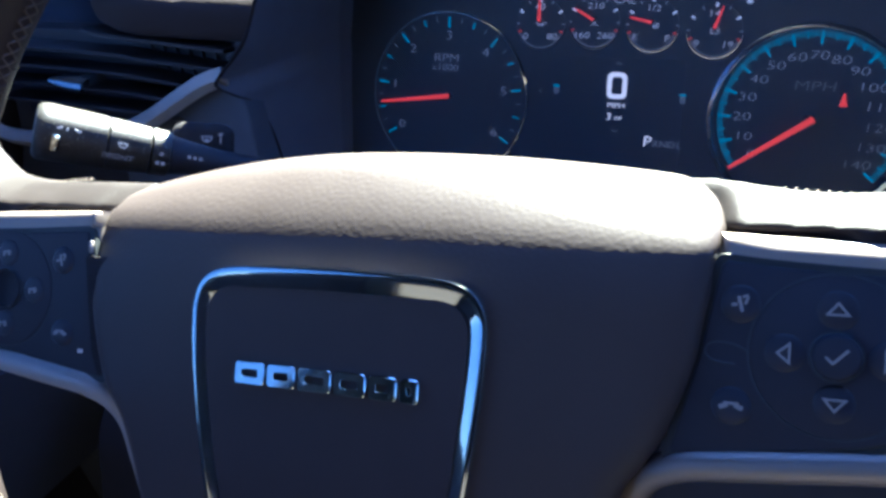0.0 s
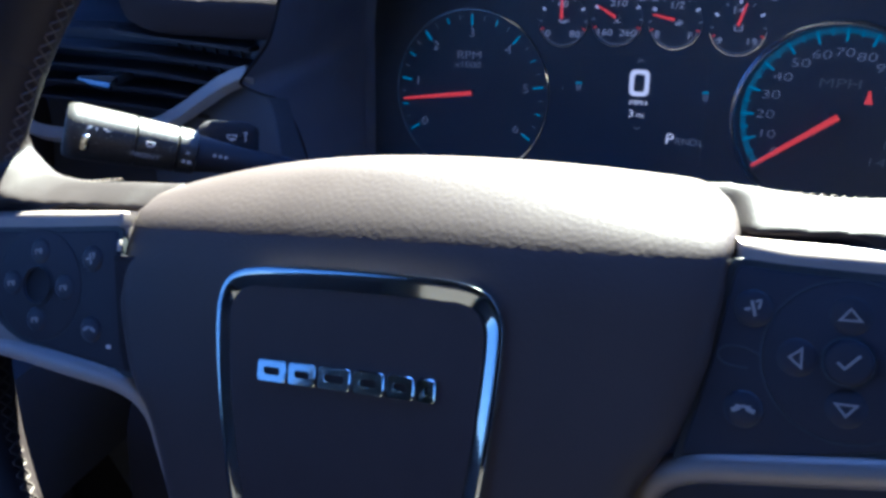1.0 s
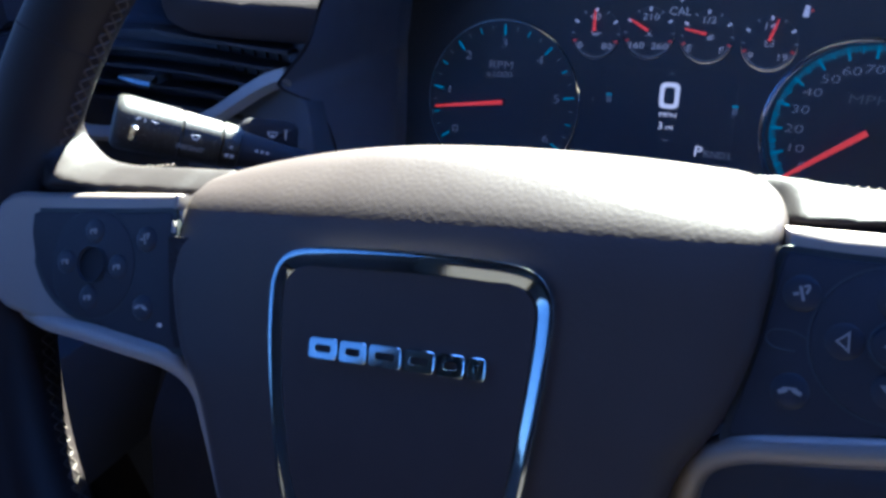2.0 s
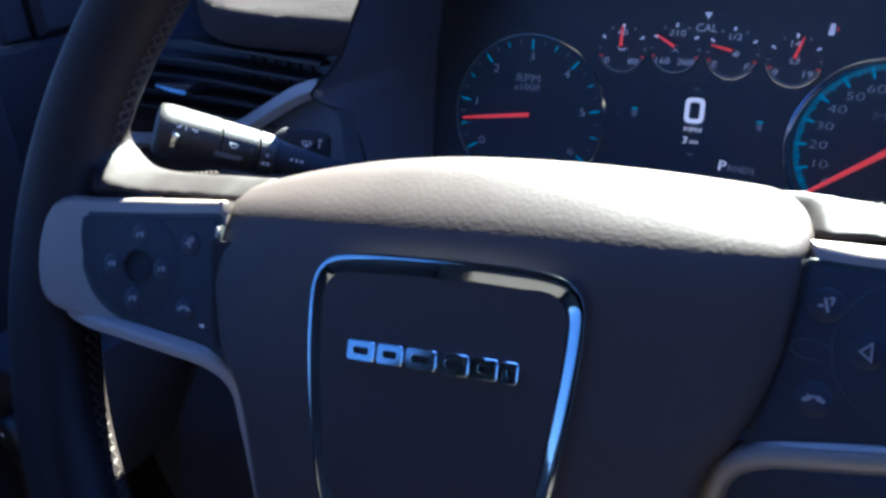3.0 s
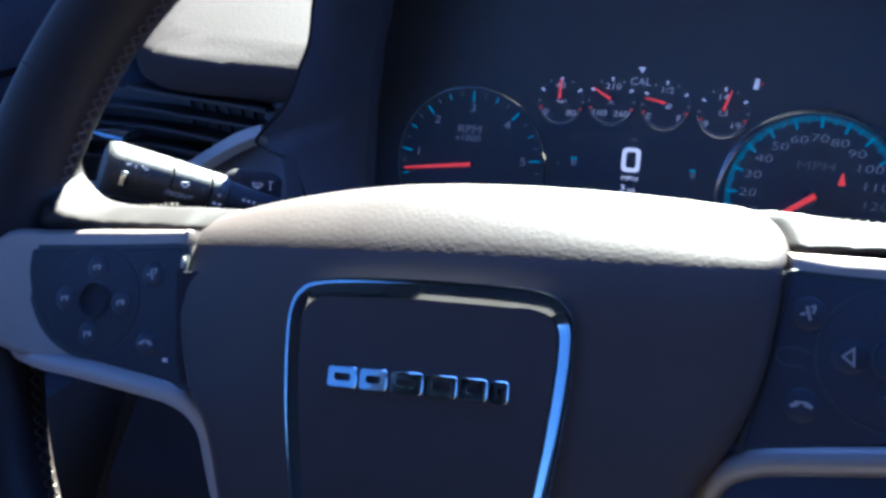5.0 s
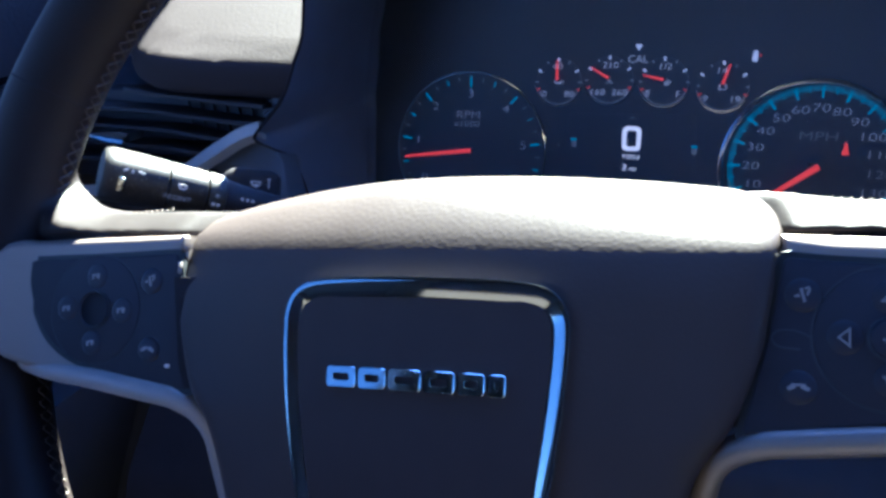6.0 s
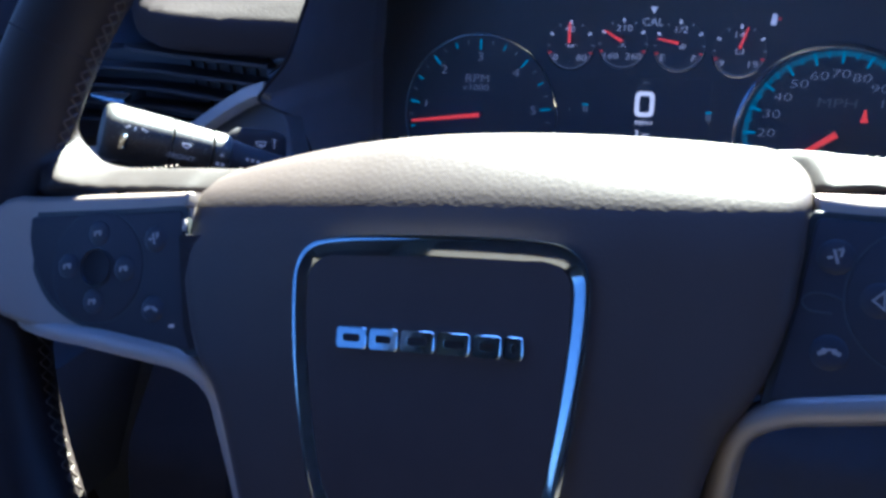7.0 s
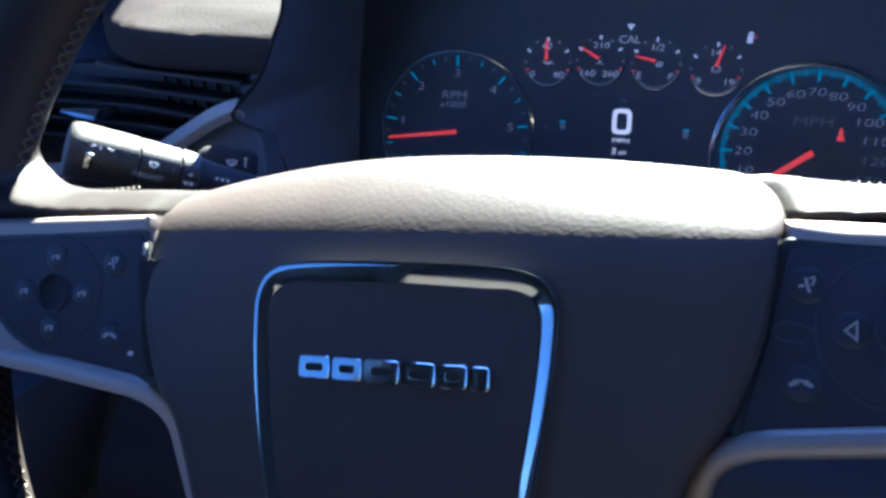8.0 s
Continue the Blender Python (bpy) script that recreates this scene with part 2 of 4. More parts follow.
def sweep(path, section, side, closed=False, bm=None, cap=True, scale=None):
    """A section of (a, b) carried along the path; b points along side (a vector or one a point), a across."""
    bm = bm or bmesh.new()
    path = [Vector(p) for p in path]
    k, rings = len(path), []
    for i, p in enumerate(path):
        t = (path[(i + 1) % k] - path[i - 1]) if closed else path[min(i + 1, k - 1)] - path[max(i - 1, 0)]
        t.normalize()
        up = Vector(side[i] if isinstance(side, list) else side)
        up = (up - t * up.dot(t)).normalized()
        across = t.cross(up)
        f = scale[i] if scale else 1
        rings.append([p + across * a * f + up * b * f for a, b in section])
    if closed:
        rings.append(rings[0])
        rows = loft(bm, rings[:-1], True)
        n = len(section)
        for i in range(n):
            j = (i + 1) % n
            bm.faces.new((rows[-1][i], rows[-1][j], rows[0][j], rows[0][i]))
    else:
        loft(bm, rings, True, cap, cap)
    return bm


def blended(bm, name, voxel, rounds):
    """The solids of bm melted into one skin, the corners between them rounded."""
    bmesh.ops.recalc_face_normals(bm, faces=bm.faces[:])
    me = bpy.data.meshes.new(name)
    bm.to_mesh(me)
    bm.free()
    ob = new(name, me)
    skin = ob.modifiers.new("skin", "REMESH")
    skin.mode, skin.voxel_size = "VOXEL", voxel
    soft = ob.modifiers.new("soft", "SMOOTH")
    soft.factor, soft.iterations = 0.5, rounds
    out = bpy.data.meshes.new_from_object(ob.evaluated_get(bpy.context.evaluated_depsgraph_get()))
    bpy.data.objects.remove(ob)
    bpy.data.meshes.remove(me)
    out.name = name
    for p in out.polygons:
        p.use_smooth = True
    return out


def dome(x, z, r, h, base, bm=None, n=28):
    """A low round bump on a face at y = base."""
    bm = bm or bmesh.new()
    rings = [[(x + r * math.cos(u) * math.cos(2 * math.pi * i / n), base - h * math.sin(u), z + r * math.cos(u) * math.sin(2 * math.pi * i / n)) for i in range(n)] for u in (0, 0.25, 0.5, 0.75, 1.0, 1.25, 1.45)]
    loft(bm, rings, True, True, True)
    return bm


def oval(ra, rb, n=12):
    return [(ra * math.cos(2 * math.pi * i / n), rb * math.sin(2 * math.pi * i / n)) for i in range(n)]


GLYPHS = {}


def glyphs(string, height, wide=1.0, bold=0.0):
    key = (string, round(height, 5), wide, bold)
    if key not in GLYPHS:
        cu = bpy.data.curves.new("writing", "FONT")
        cu.body, cu.size, cu.align_x, cu.align_y = string, height / 0.69, "CENTER", "CENTER"
        cu.extrude, cu.offset, cu.resolution_u, cu.shear = 0.00008, bold, 3, 0.05
        ob = new("writing", cu)
        me = bpy.data.meshes.new_from_object(ob.evaluated_get(bpy.context.evaluated_depsgraph_get()))
        bpy.data.objects.remove(ob)
        bpy.data.curves.remove(cu)
        bm = bmesh.new()
        bm.from_mesh(me)
        bmesh.ops.remove_doubles(bm, verts=bm.verts[:], dist=1e-7)
        bm.to_mesh(me)
        bm.free()
        me.transform(pose(0, 0, 0, 90, 0, 0) @ Matrix.Diagonal((wide, 1, 1, 1)))
        GLYPHS[key] = me
    return GLYPHS[key].copy()


def writing(name, string, height, parent, mat, x, z, y=-0.0006, wide=1.15, turn=0.0, bold=0.0):
    return part(name, glyphs(string, height, wide, bold), mat, parent, at=pose(x, y, z, 0, turn, 0))


def bars(rects, y0=0.0, thick=0.0003, bm=None):
    """Flat bars on a face: (x, z, width, height, turn) each."""
    bm = bm or bmesh.new()
    for x, z, w, h, a in rects:
        c, s = math.cos(radians(a)), math.sin(radians(a))
        plate([(x + c * u - s * v, z + s * u + c * v) for u, v in ((-w / 2, -h / 2), (w / 2, -h / 2), (w / 2, h / 2), (-w / 2, h / 2))], y0, y0 - thick, 0.00004, 1, bm)
    return bm


def ring_plate(outer, inner, back, front, bm=None):
    """A flat ring between two outlines with the same number of points."""
    bm = bm or bmesh.new()
    n = len(outer)
    a = [bm.verts.new((x, back, z)) for x, z in outer]
    b = [bm.verts.new((x, front, z)) for x, z in outer]
    c = [bm.verts.new((x, front, z)) for x, z in inner]
    d = [bm.verts.new((x, back, z)) for x, z in inner]
    for i in range(n):
        j = (i + 1) % n
        for u, v in ((a, b), (b, c), (c, d), (d, a)):
            bm.faces.new((u[i], u[j], v[j], v[i]))
    return bm


def mm(pts):
    return [tuple(c / 1000 for c in p) for p in pts]


def flip(pts):
    return [(-x, z) for x, z in reversed(pts)]


# ---------------------------------------------------------------- outside: ground and a parked truck
bm = bmesh.new()
bmesh.ops.create_grid(bm, x_segments=40, y_segments=40, size=600)
solid("ground", bm, asphalt, pose(0, 0, 0), "grey asphalt ground of the open lot", "ground", kind="structure")


def parked_truck(at):
    truck = thing("parked_truck", at, "tan pickup truck with chrome wheels parked on asphalt", "truck")
    # local x runs along the truck, y away from the cabin, z up; the visible wheel stands at the origin
    side = [(-1.1, 0.52), (-1.05, 0.48), (-0.56, 0.48), (-0.53, 0.62), (-0.40, 0.82), (-0.18, 0.92), (0.18, 0.92), (0.40, 0.82), (0.53, 0.62), (0.56, 0.46), (3.1, 0.46),
            (3.13, 0.62), (3.26, 0.82), (3.48, 0.92), (3.84, 0.92), (4.06, 0.82), (4.19, 0.62), (4.22, 0.48), (4.9, 0.52), (4.95, 1.25), (3.1, 1.3), (3.05, 1.32), (0.9, 1.3), (0.2, 1.25), (-1.05, 1.12)]
    part("body", plate(side, 1.95, 0.02, 0.03), tan_paint, truck, "tan painted body")
    cab = [(0.9, 1.3), (3.05, 1.3), (2.9, 1.9), (1.6, 1.92)]
    part("cab", plate(cab, 1.85, 0.12, 0.05), tan_paint, truck)
    for x0, x1, x2, x3 in ((1.12, 1.95, 1.95, 1.68), (2.02, 2.95, 2.82, 2.02)):
        part("window", plate([(x0, 1.36), (x1, 1.36), (x2, 1.84), (x3, 1.84)], 0.13, 0.10, 0.01), dial_black, truck, "dark side window")
    # dark block added under the body to hide sunlit ground beyond
    part("chassis", box(-1.0, 4.8, 0.9, 1.2, 0.07, 0.6, 0.03), rubber, truck, "dark block added to hide the sunlit ground beyond")
    part("side_step", box(-2.6, 0.06, -0.26, -0.04, 0.33, 0.44, 0.02), tan_paint, truck, "tan side step")
    for x in (0.0, 3.66):
        for y in (0.0, 1.72):
            prof = [(0.255, -0.10), (0.30, -0.115), (0.37, -0.11), (0.395, -0.08), (0.40, 0.0), (0.395, 0.08), (0.37, 0.11), (0.255, 0.10)]
            wheel = part("wheel", box(-0.05, 0.05, -0.02, 0.08, -0.05, 0.05, 0.01), chrome, truck, at=pose(x, y + 0.13, 0.40))
            part("tyre", tyre_mesh(prof), rubber, wheel, "black tyre with raised white marks")
            rim = bmesh.new()
            loft(rim, [[(r * math.cos(2 * math.pi * i / 40), w, r * math.sin(2 * math.pi * i / 40)) for i in range(40)] for r, w in ((0.256, -0.095), (0.245, -0.085), (0.235, -0.03), (0.23, 0.0))], True)
            for k in range(6):
                a = 2 * math.pi * k / 6
                d, n = Vector((math.cos(a), 0, math.sin(a))), Vector((-math.sin(a), 0, math.cos(a)))
                sweep([d * 0.04 + Vector((0, -0.05, 0)), d * 0.14 + Vector((0, -0.065, 0)), d * 0.245 + Vector((0, -0.06, 0))], [(-0.035, -0.015), (0.035, -0.015), (0.028, 0.015), (-0.028, 0.015)], (0, -1, 0), bm=rim)
            part("rim", rim, chrome, wheel, "polished chrome rim")
            if y == 0.0:
                marks = bmesh.new()
                for k in range(26):
                    if k % 13 in (5, 6, 12):
                        continue
                    a = 2 * math.pi * k / 26
                    loft(marks, [[(r * math.cos(a + s), -0.1145 + (0.003 if r > 0.35 else 0) - 0.001, r * math.sin(a + s)) for r, s in ((0.325, -0.07), (0.355, -0.06), (0.355, 0.06), (0.325, 0.07))],
                                 [(r * math.cos(a + s), -0.118, r * math.sin(a + s)) for r, s in ((0.328, -0.065), (0.352, -0.055), (0.352, 0.055), (0.328, 0.065))]], True, False, True)
                tagged(part("raised_marks", marks, tyre_white, wheel, "raised white marks on the tyre"), kind="stuff")
    return truck


def tyre_mesh(prof, n=56):
    bm = bmesh.new()
    rows = [[bm.verts.new((r * math.cos(2 * math.pi * i / n), w, r * math.sin(2 * math.pi * i / n))) for r, w in prof] for i in range(n)]
    for i in range(n):
        for j in range(len(prof)):
            k = (j + 1) % len(prof)
            bm.faces.new((rows[i][j], rows[i][k], rows[(i + 1) % n][k], rows[(i + 1) % n][j]))
    return bm


parked_truck(pose(-7.80, 5.595, 0, 0, 0, 54))


# ---------------------------------------------------------------- cabin shell
def wall(name, outline, x0, x1, mat, label, kind="structure", category="wall"):
    """A panel across x, outlined in (y, z)."""
    bm = bmesh.new()
    loft(bm, [[(x0, y, z) for y, z in outline], [(x1, y, z) for y, z in outline]], True, True, True)
    return solid(name, bm, mat, CABIN, label, category, kind=kind)


LEFT, RIGHT = -0.50, 1.34
solid("floor", box(LEFT, RIGHT, -1.06, 0.62, -0.80, -0.76, 0), carpet, CABIN, "black carpeted cabin floor", "floor", kind="structure")
solid("ceiling", box(LEFT + 0.03, RIGHT - 0.03, -1.06, 0.02, 0.62, 0.66, 0.01), headliner, CABIN, "grey cloth headliner over the cabin", "ceiling", kind="structure")
solid("wall_rear", box(LEFT, RIGHT, -1.10, -1.06, -0.80, 0.66, 0), headliner, CABIN, "plain rear wall of the cabin", "wall", kind="structure")
# Unseen panel added to block light; its brown tints bounce and reflections.
solid("wall_partition", box(-0.225, 0.20, -0.66, -0.62, -0.80, 0.62, 0), brown_cloth, CABIN, "added unseen brown panel blocking light from behind the driver", "wall", kind="structure")
solid("wall_front", box(LEFT, RIGHT, 0.62, 0.66, -0.80, 0.02, 0), carpet, CABIN, "dark bulkhead under the dashboard", "wall", kind="structure")
for side, x0, x1 in (("left", LEFT, LEFT + 0.03), ("right", RIGHT - 0.03, RIGHT)):
    # unseen pillar, its slanted edge set to trim window light and chrome reflections
    wall("pillar_" + side + "_middle", [(-1.06, -0.78), (-0.98, -0.78), (-0.66, 0.037), (-0.66, 0.08), (-0.765, 0.23), (-0.80, 0.275), (-0.955, 0.40), (-0.985, 0.45), (-1.02, 0.56), (-1.03, 0.63), (-1.06, 0.63)], x0, x1, headliner, "unseen middle pillar, its edge shaped to trim window light", category="pillar")
    bm = bmesh.new()
    sign, edge = (1, x0) if side == "left" else (-1, x1)
    # widths grow inwards so the pillar shades the vent and the brow's end
    spine = [(0.95, 0.03, 0.03), (0.707, 0.20, 0.07), (0.607, 0.27, 0.145), (0.514, 0.335, 0.202), (0.05, 0.66, 0.22)]
    rings = [[(edge - sign * 0.01, y - 0.05, z), (edge - sign * 0.01, y + 0.05, z), (edge + sign * w * 0.9, y + 0.05, z), (edge + sign * w, y + 0.03, z), (edge + sign * w, y - 0.03, z), (edge + sign * w * 0.9, y - 0.05, z)] for y, z, w in spine]
    loft(bm, rings, True, True, True)
    solid("pillar_" + side + "_front", bm, dark_vinyl, CABIN, "dark windscreen pillar, widened to shade vent and brow", "pillar", kind="structure")
# Unseen wall, lightened to bounce light and show grey in the chrome.
wall("wall_right", [(-0.98, -0.78), (0.64, -0.78), (0.98, 0.03), (-0.98, 0.03)], RIGHT - 0.03, RIGHT, bounce_grey, "unseen passenger side wall, lightened to bounce light")
wall("wall_left_front", [(0.1745, -0.78), (0.64, -0.78), (0.98, 0.025), (0.1745, 0.025)], LEFT, LEFT + 0.05, carpet, "dark side panel ahead of the door")
solid("wall_under", box(LEFT + 0.051, RIGHT - 0.031, 0.61, 0.98, -0.12, -0.08, 0), carpet, CABIN, "dark bulkhead top under the windscreen", "wall", kind="structure")
for side, x0, x1 in (("left", LEFT, LEFT + 0.04), ("right", RIGHT - 0.04, RIGHT)):
    # unseen rail, brought low over the window to cut skylight
    wall("rail_" + side, [(-1.06, 0.57), (-0.75, 0.535), (-0.50, 0.43), (0.0, 0.37), (0.10, 0.38), (0.10, 0.555), (0.02, 0.619), (-1.06, 0.619)], x0 + 0.001, x1 + 0.001, headliner, "unseen roof rail, lowered to cut the skylight", category="roof rail")


# ---------------------------------------------------------------- driver's door
def driver_door():
    door = thing("driver_door", CABIN, "closed dark vinyl driver's door with silver-framed switch panel", "car door")
    lower = [(-0.97, -0.76), (0.16, -0.76), (0.17, -0.30), (0.172, 0.025), (0.165, 0.034), (-0.97, 0.034)]
    bm = bmesh.new()
    loft(bm, [[(x, y, z) for y, z in inset(lower, d)] for x, d in ((-0.49, 0.0), (-0.438, 0.0), (-0.433, 0.002), (-0.430, 0.006))], True, True, True)
    part("door_panel", bm, dark_vinyl, door)
    bm = bmesh.new()
    top = [(-0.97, 0.018), (0.176, 0.018), (0.176, 0.036), (-0.97, 0.036)]
    loft(bm, [[(x, y, z) for y, z in inset(top, d)] for x, d in ((-0.50, 0.0), (-0.438, 0.0), (-0.432, 0.003))], True, True, True)
    part("sill", bm, dark_vinyl, door, "dark window sill strip")
    bm = bmesh.new()
    post = [(0.211, 0.026), (0.236, 0.026), (0.236, 0.14), (0.17, 0.60), (0.14, 0.60), (0.213, 0.12)]
    loft(bm, [[(x, y, z) for y, z in inset(post, d)] for x, d in ((-0.488, 0.0), (-0.475, 0.0), (-0.472, 0.003))], True, True, True)
    part("window_post", bm, carpet, door, "black front post of the window")
    bm = bmesh.new()
    sail = [(0.2365, 0.026), (0.60, 0.026), (0.90, 0.04), (0.30, 0.48), (0.1715, 0.595), (0.2365, 0.141)]
    loft(bm, [[(x, y, z) for y, z in inset(sail, d)] for x, d in ((-0.50, 0.0), (-0.468, 0.0), (-0.462, 0.006))], True, True, True)
    part("corner_panel", bm, carpet, door, "dark triangular corner panel")
    bm = box(-0.484, -0.480, -0.97, 0.212, 0.03, 0.61, 0)
    part("window_pane", bm, door_glass, door, "window glass, tinted to dim the skylight").visible_shadow = False
    # silver surround of the door pull with its switches
    outer = curve_through([(v[0], v[1], 0) for v in ((-0.16, -0.004), (0.02, -0.011), (0.112, -0.0175), (0.146, -0.0205), (0.1495, -0.026), (0.145, -0.040), (0.124, -0.073), (0.092, -0.092), (0.03, -0.112), (-0.16, -0.12))], 6)
    outer = [(p.x, p.y) for p in outer]
    bm = bmesh.new()
    loft(bm, [[(x, y, z) for y, z in inset(outer, d)] for x, d in ((-0.431, 0.0), (-0.423, 0.0), (-0.4212, 0.0008), (-0.4205, 0.003))], True, True, True)
    ring = part("pull_surround", bm, silver, door, "satin silver surround")
    inner = curve_through([(v[0], v[1], 0) for v in ((-0.15, -0.016), (0.02, -0.022), (0.110, -0.0270), (0.130, -0.0285), (0.1365, -0.034), (0.132, -0.048), (0.113, -0.071), (0.085, -0.0855), (0.03, -0.103), (-0.15, -0.110))], 6)
    inner = [(p.x, p.y) for p in inner]
    bm = bmesh.new()
    loft(bm, [[(x, y, z) for y, z in inset(inner, d)] for x, d in ((-0.424, 0.0), (-0.4200, 0.0), (-0.4196, 0.0006))], True, True, True)
    part("switch_panel", bm, matt_black, ring, "black switch panel")
    for y, z in ((0.112, -0.049), (0.104, -0.064)):
        bm = bmesh.new()
        shape = rounded([(y - 0.014, z - 0.006), (y + 0.010, z - 0.005), (y + 0.012, z + 0.005), (y - 0.012, z + 0.005)], 0.003)
        loft(bm, [[(x, a, b) for a, b in inset(shape, d)] for x, d in ((-0.4205, 0.0), (-0.4178, 0.0), (-0.4170, 0.0010))], True, True, True)
        sw = part("lock_switch", bm, black_plastic, ring)
        bm = bmesh.new()
        for dy, dz, w, h in ((0, 0.0004, 0.0016, 0.0028), (0.0, -0.0014, 0.003, 0.0010)):
            loft(bm, [[(-0.4172, y + dy + a * w, z + dz + b * h) for a, b in ((-.5, -.5), (.5, -.5), (.5, .5), (-.5, .5))], [(-0.4167, y + dy + a * w, z + dz + b * h) for a, b in ((-.5, -.5), (.5, -.5), (.5, .5), (-.5, .5))]], True, False, True)
        part("symbol", bm, print_white, sw)
    # lower speaker bulge
    bm = bmesh.new()
    loft(bm, [[(-0.431 + 0.022 * (1 - (1 - k / 6) ** 2), 0.02 + (0.085 - 0.045 * (k / 6) ** 2) * math.cos(a), -0.235 + (0.085 - 0.045 * (k / 6) ** 2) * math.sin(a)) for a in [2 * math.pi * i / 36 for i in range(36)]] for k in range(7)], True, True, True)
    part("speaker_cover", bm, carpet, door, "dark round speaker cover")
    return door


driver_door()

solid("window_right", box(1.322, 1.326, -0.97, 0.90, 0.03, 0.62, 0), tinted_glass, CABIN, "unseen passenger window glass, its tint set for side light", "window", kind="structure")

# windscreen
bm = bmesh.new()
loft(bm, [[(LEFT + 0.04, 0.90, 0.05), (RIGHT - 0.04, 0.90, 0.05), (RIGHT - 0.04, 0.05, 0.64), (LEFT + 0.04, 0.05, 0.64)], [(LEFT + 0.04, 0.904, 0.055), (RIGHT - 0.04, 0.904, 0.055), (RIGHT - 0.04, 0.054, 0.645), (LEFT + 0.04, 0.054, 0.645)]], True, True, True)
solid("windscreen", bm, glass, CABIN, "clear raked windscreen over the dashboard", "windscreen", kind="structure").visible_shadow = False


# ---------------------------------------------------------------- dashboard
def dashboard():
    dash = thing("dashboard", CABIN, "dark vinyl dashboard with a rounded brow over the vents", "dashboard")
    # the long body, outlined in (y, z)
    prof = [(0.262, 0.030), (0.30, 0.038), (0.60, 0.050), (0.93, 0.040), (0.93, 0.0), (0.60, -0.10), (0.60, -0.40), (0.20, -0.42), (0.125, -0.36), (0.105, -0.30), (0.13, -0.20), (0.20, -0.13), (0.245, -0.08), (0.262, -0.04)]
    prof = rounded(prof, 0.015, 4)
    bm = bmesh.new()
    loft(bm, [[(x, y, z) for y, z in prof] for x in (-0.2845, -0.2085)], True, True, True)
    part("left_body", bm, dark_vinyl, dash)
    bm = bmesh.new()
    deep = rounded([(0.40, 0.045), (0.60, 0.050), (0.93, 0.040), (0.93, 0.0), (0.60, -0.10), (0.60, -0.40), (0.24, -0.40), (0.18, -0.30), (0.22, -0.18), (0.34, -0.13), (0.40, -0.08)], 0.012, 4)
    loft(bm, [[(x, y, z) for y, z in deep] for x in (-0.1995, 0.2195)], True, True, True)
    part("middle_body", bm, lightened_vinyl, dash)
    bm = bmesh.new()
    loft(bm, [[(x, y, z) for y, z in prof] for x in (0.22, 1.30)], True, True, True)
    part("right_body", bm, dark_vinyl, dash)
    bm = bmesh.new()
    end = rounded([(0.262, 0.032), (0.35, 0.038), (0.90, 0.04), (0.93, 0.0), (0.60, -0.10), (0.60, -0.40), (0.22, -0.42), (0.20, -0.30), (0.215, -0.13), (0.25, -0.08), (0.262, -0.04)], 0.018, 5)
    loft(bm, [[(x, y, z) for y, z in end] for x in (-0.428, -0.285)], True, True, True)
    part("end_body", bm, lightened_vinyl, dash)
    # the brow: plan outline in (x, y), domed top, rounded front lip
    plan = rounded([(-0.145, 0.2363), (-0.270, 0.219), (-0.305, 0.237), (-0.350, 0.310), (-0.425, 0.43), (-0.455, 0.90), (-0.10, 0.90), (-0.145, 0.45)], [0.020, 0.035, 0.04, 0.05, 0.06, 0.03, 0.03, 0.04], 8)
    bm = bmesh.new()
    steps = [(0.0300, 0.010), (0.0318, 0.004), (0.0345, 0.001), (0.039, 0.0), (0.0465, 0.0002), (0.0505, 0.0010), (0.0530, 0.0026), (0.0548, 0.0060), (0.0562, 0.0110), (0.0575, 0.0180), (0.0584, 0.026)]
    loft(bm, [[(min(x, -0.1800 - 0.6 * max(0.0, 0.046 - z)), y, z) for x, y in inset(plan, d)] for z, d in steps], True, True, True)
    for i in range(12):
        bmesh.ops.bisect_plane(bm, geom=bm.verts[:] + bm.edges[:] + bm.faces[:], plane_co=(0, 0.228 + 0.010 * i, 0), plane_no=(0, 1, 0))
    for i in range(24):
        bmesh.ops.bisect_plane(bm, geom=bm.verts[:] + bm.edges[:] + bm.faces[:], plane_co=(-0.420 + 0.010 * i, 0, 0), plane_no=(1, 0, 0))
    for v in bm.verts:                           # the top falls towards the driver and towards the cowl
        run = min(0.112, max(0.0, v.co.y - 0.224))
        v.co.z += 0.33 * (run * run / 0.048 if run < 0.024 else run - 0.012) - 0.10 * (v.co.x + 0.235)
    part("brow", bm, vinyl, dash, "grained vinyl brow lit by the sun", angle=70)
    # wedge between brow and cowl, and the face below the vent trim
    wedge = rounded([(-0.2060, 0.0120), (-0.2130, 0.0165), (-0.2075, 0.0250), (-0.2000, 0.0285), (-0.1935, 0.0265), (-0.2030, 0.0165)], 0.0015, 4)
    part("filler", plate(wedge, 0.262, 0.2420, 0.0020), vent_face, dash, "grey chamfered corner beside the cowl")
    face = [(-0.262, -0.016), (-0.240, -0.004), (-0.222, 0.0045), (-0.2115, 0.0070), (-0.2085, 0.0045), (-0.2000, -0.0010), (-0.1950, -0.0100), (-0.1945, -0.09), (-0.31, -0.09), (-0.30, -0.034)]
    part("lower_face", plate(face, 0.262, 0.232, 0.002), vent_face, dash, "grey vinyl face below the vent trim")
    # knee bolster with the lamp switch
    bol = [(-0.428, -0.30), (-0.385, -0.30), (-0.335, -0.185), (-0.335, -0.155), (-0.428, -0.155)]
    bolster = part("bolster", plate(bol, 0.215, 0.082, 0.006), lightened_vinyl, dash, "dark lower panel with lamp switches")
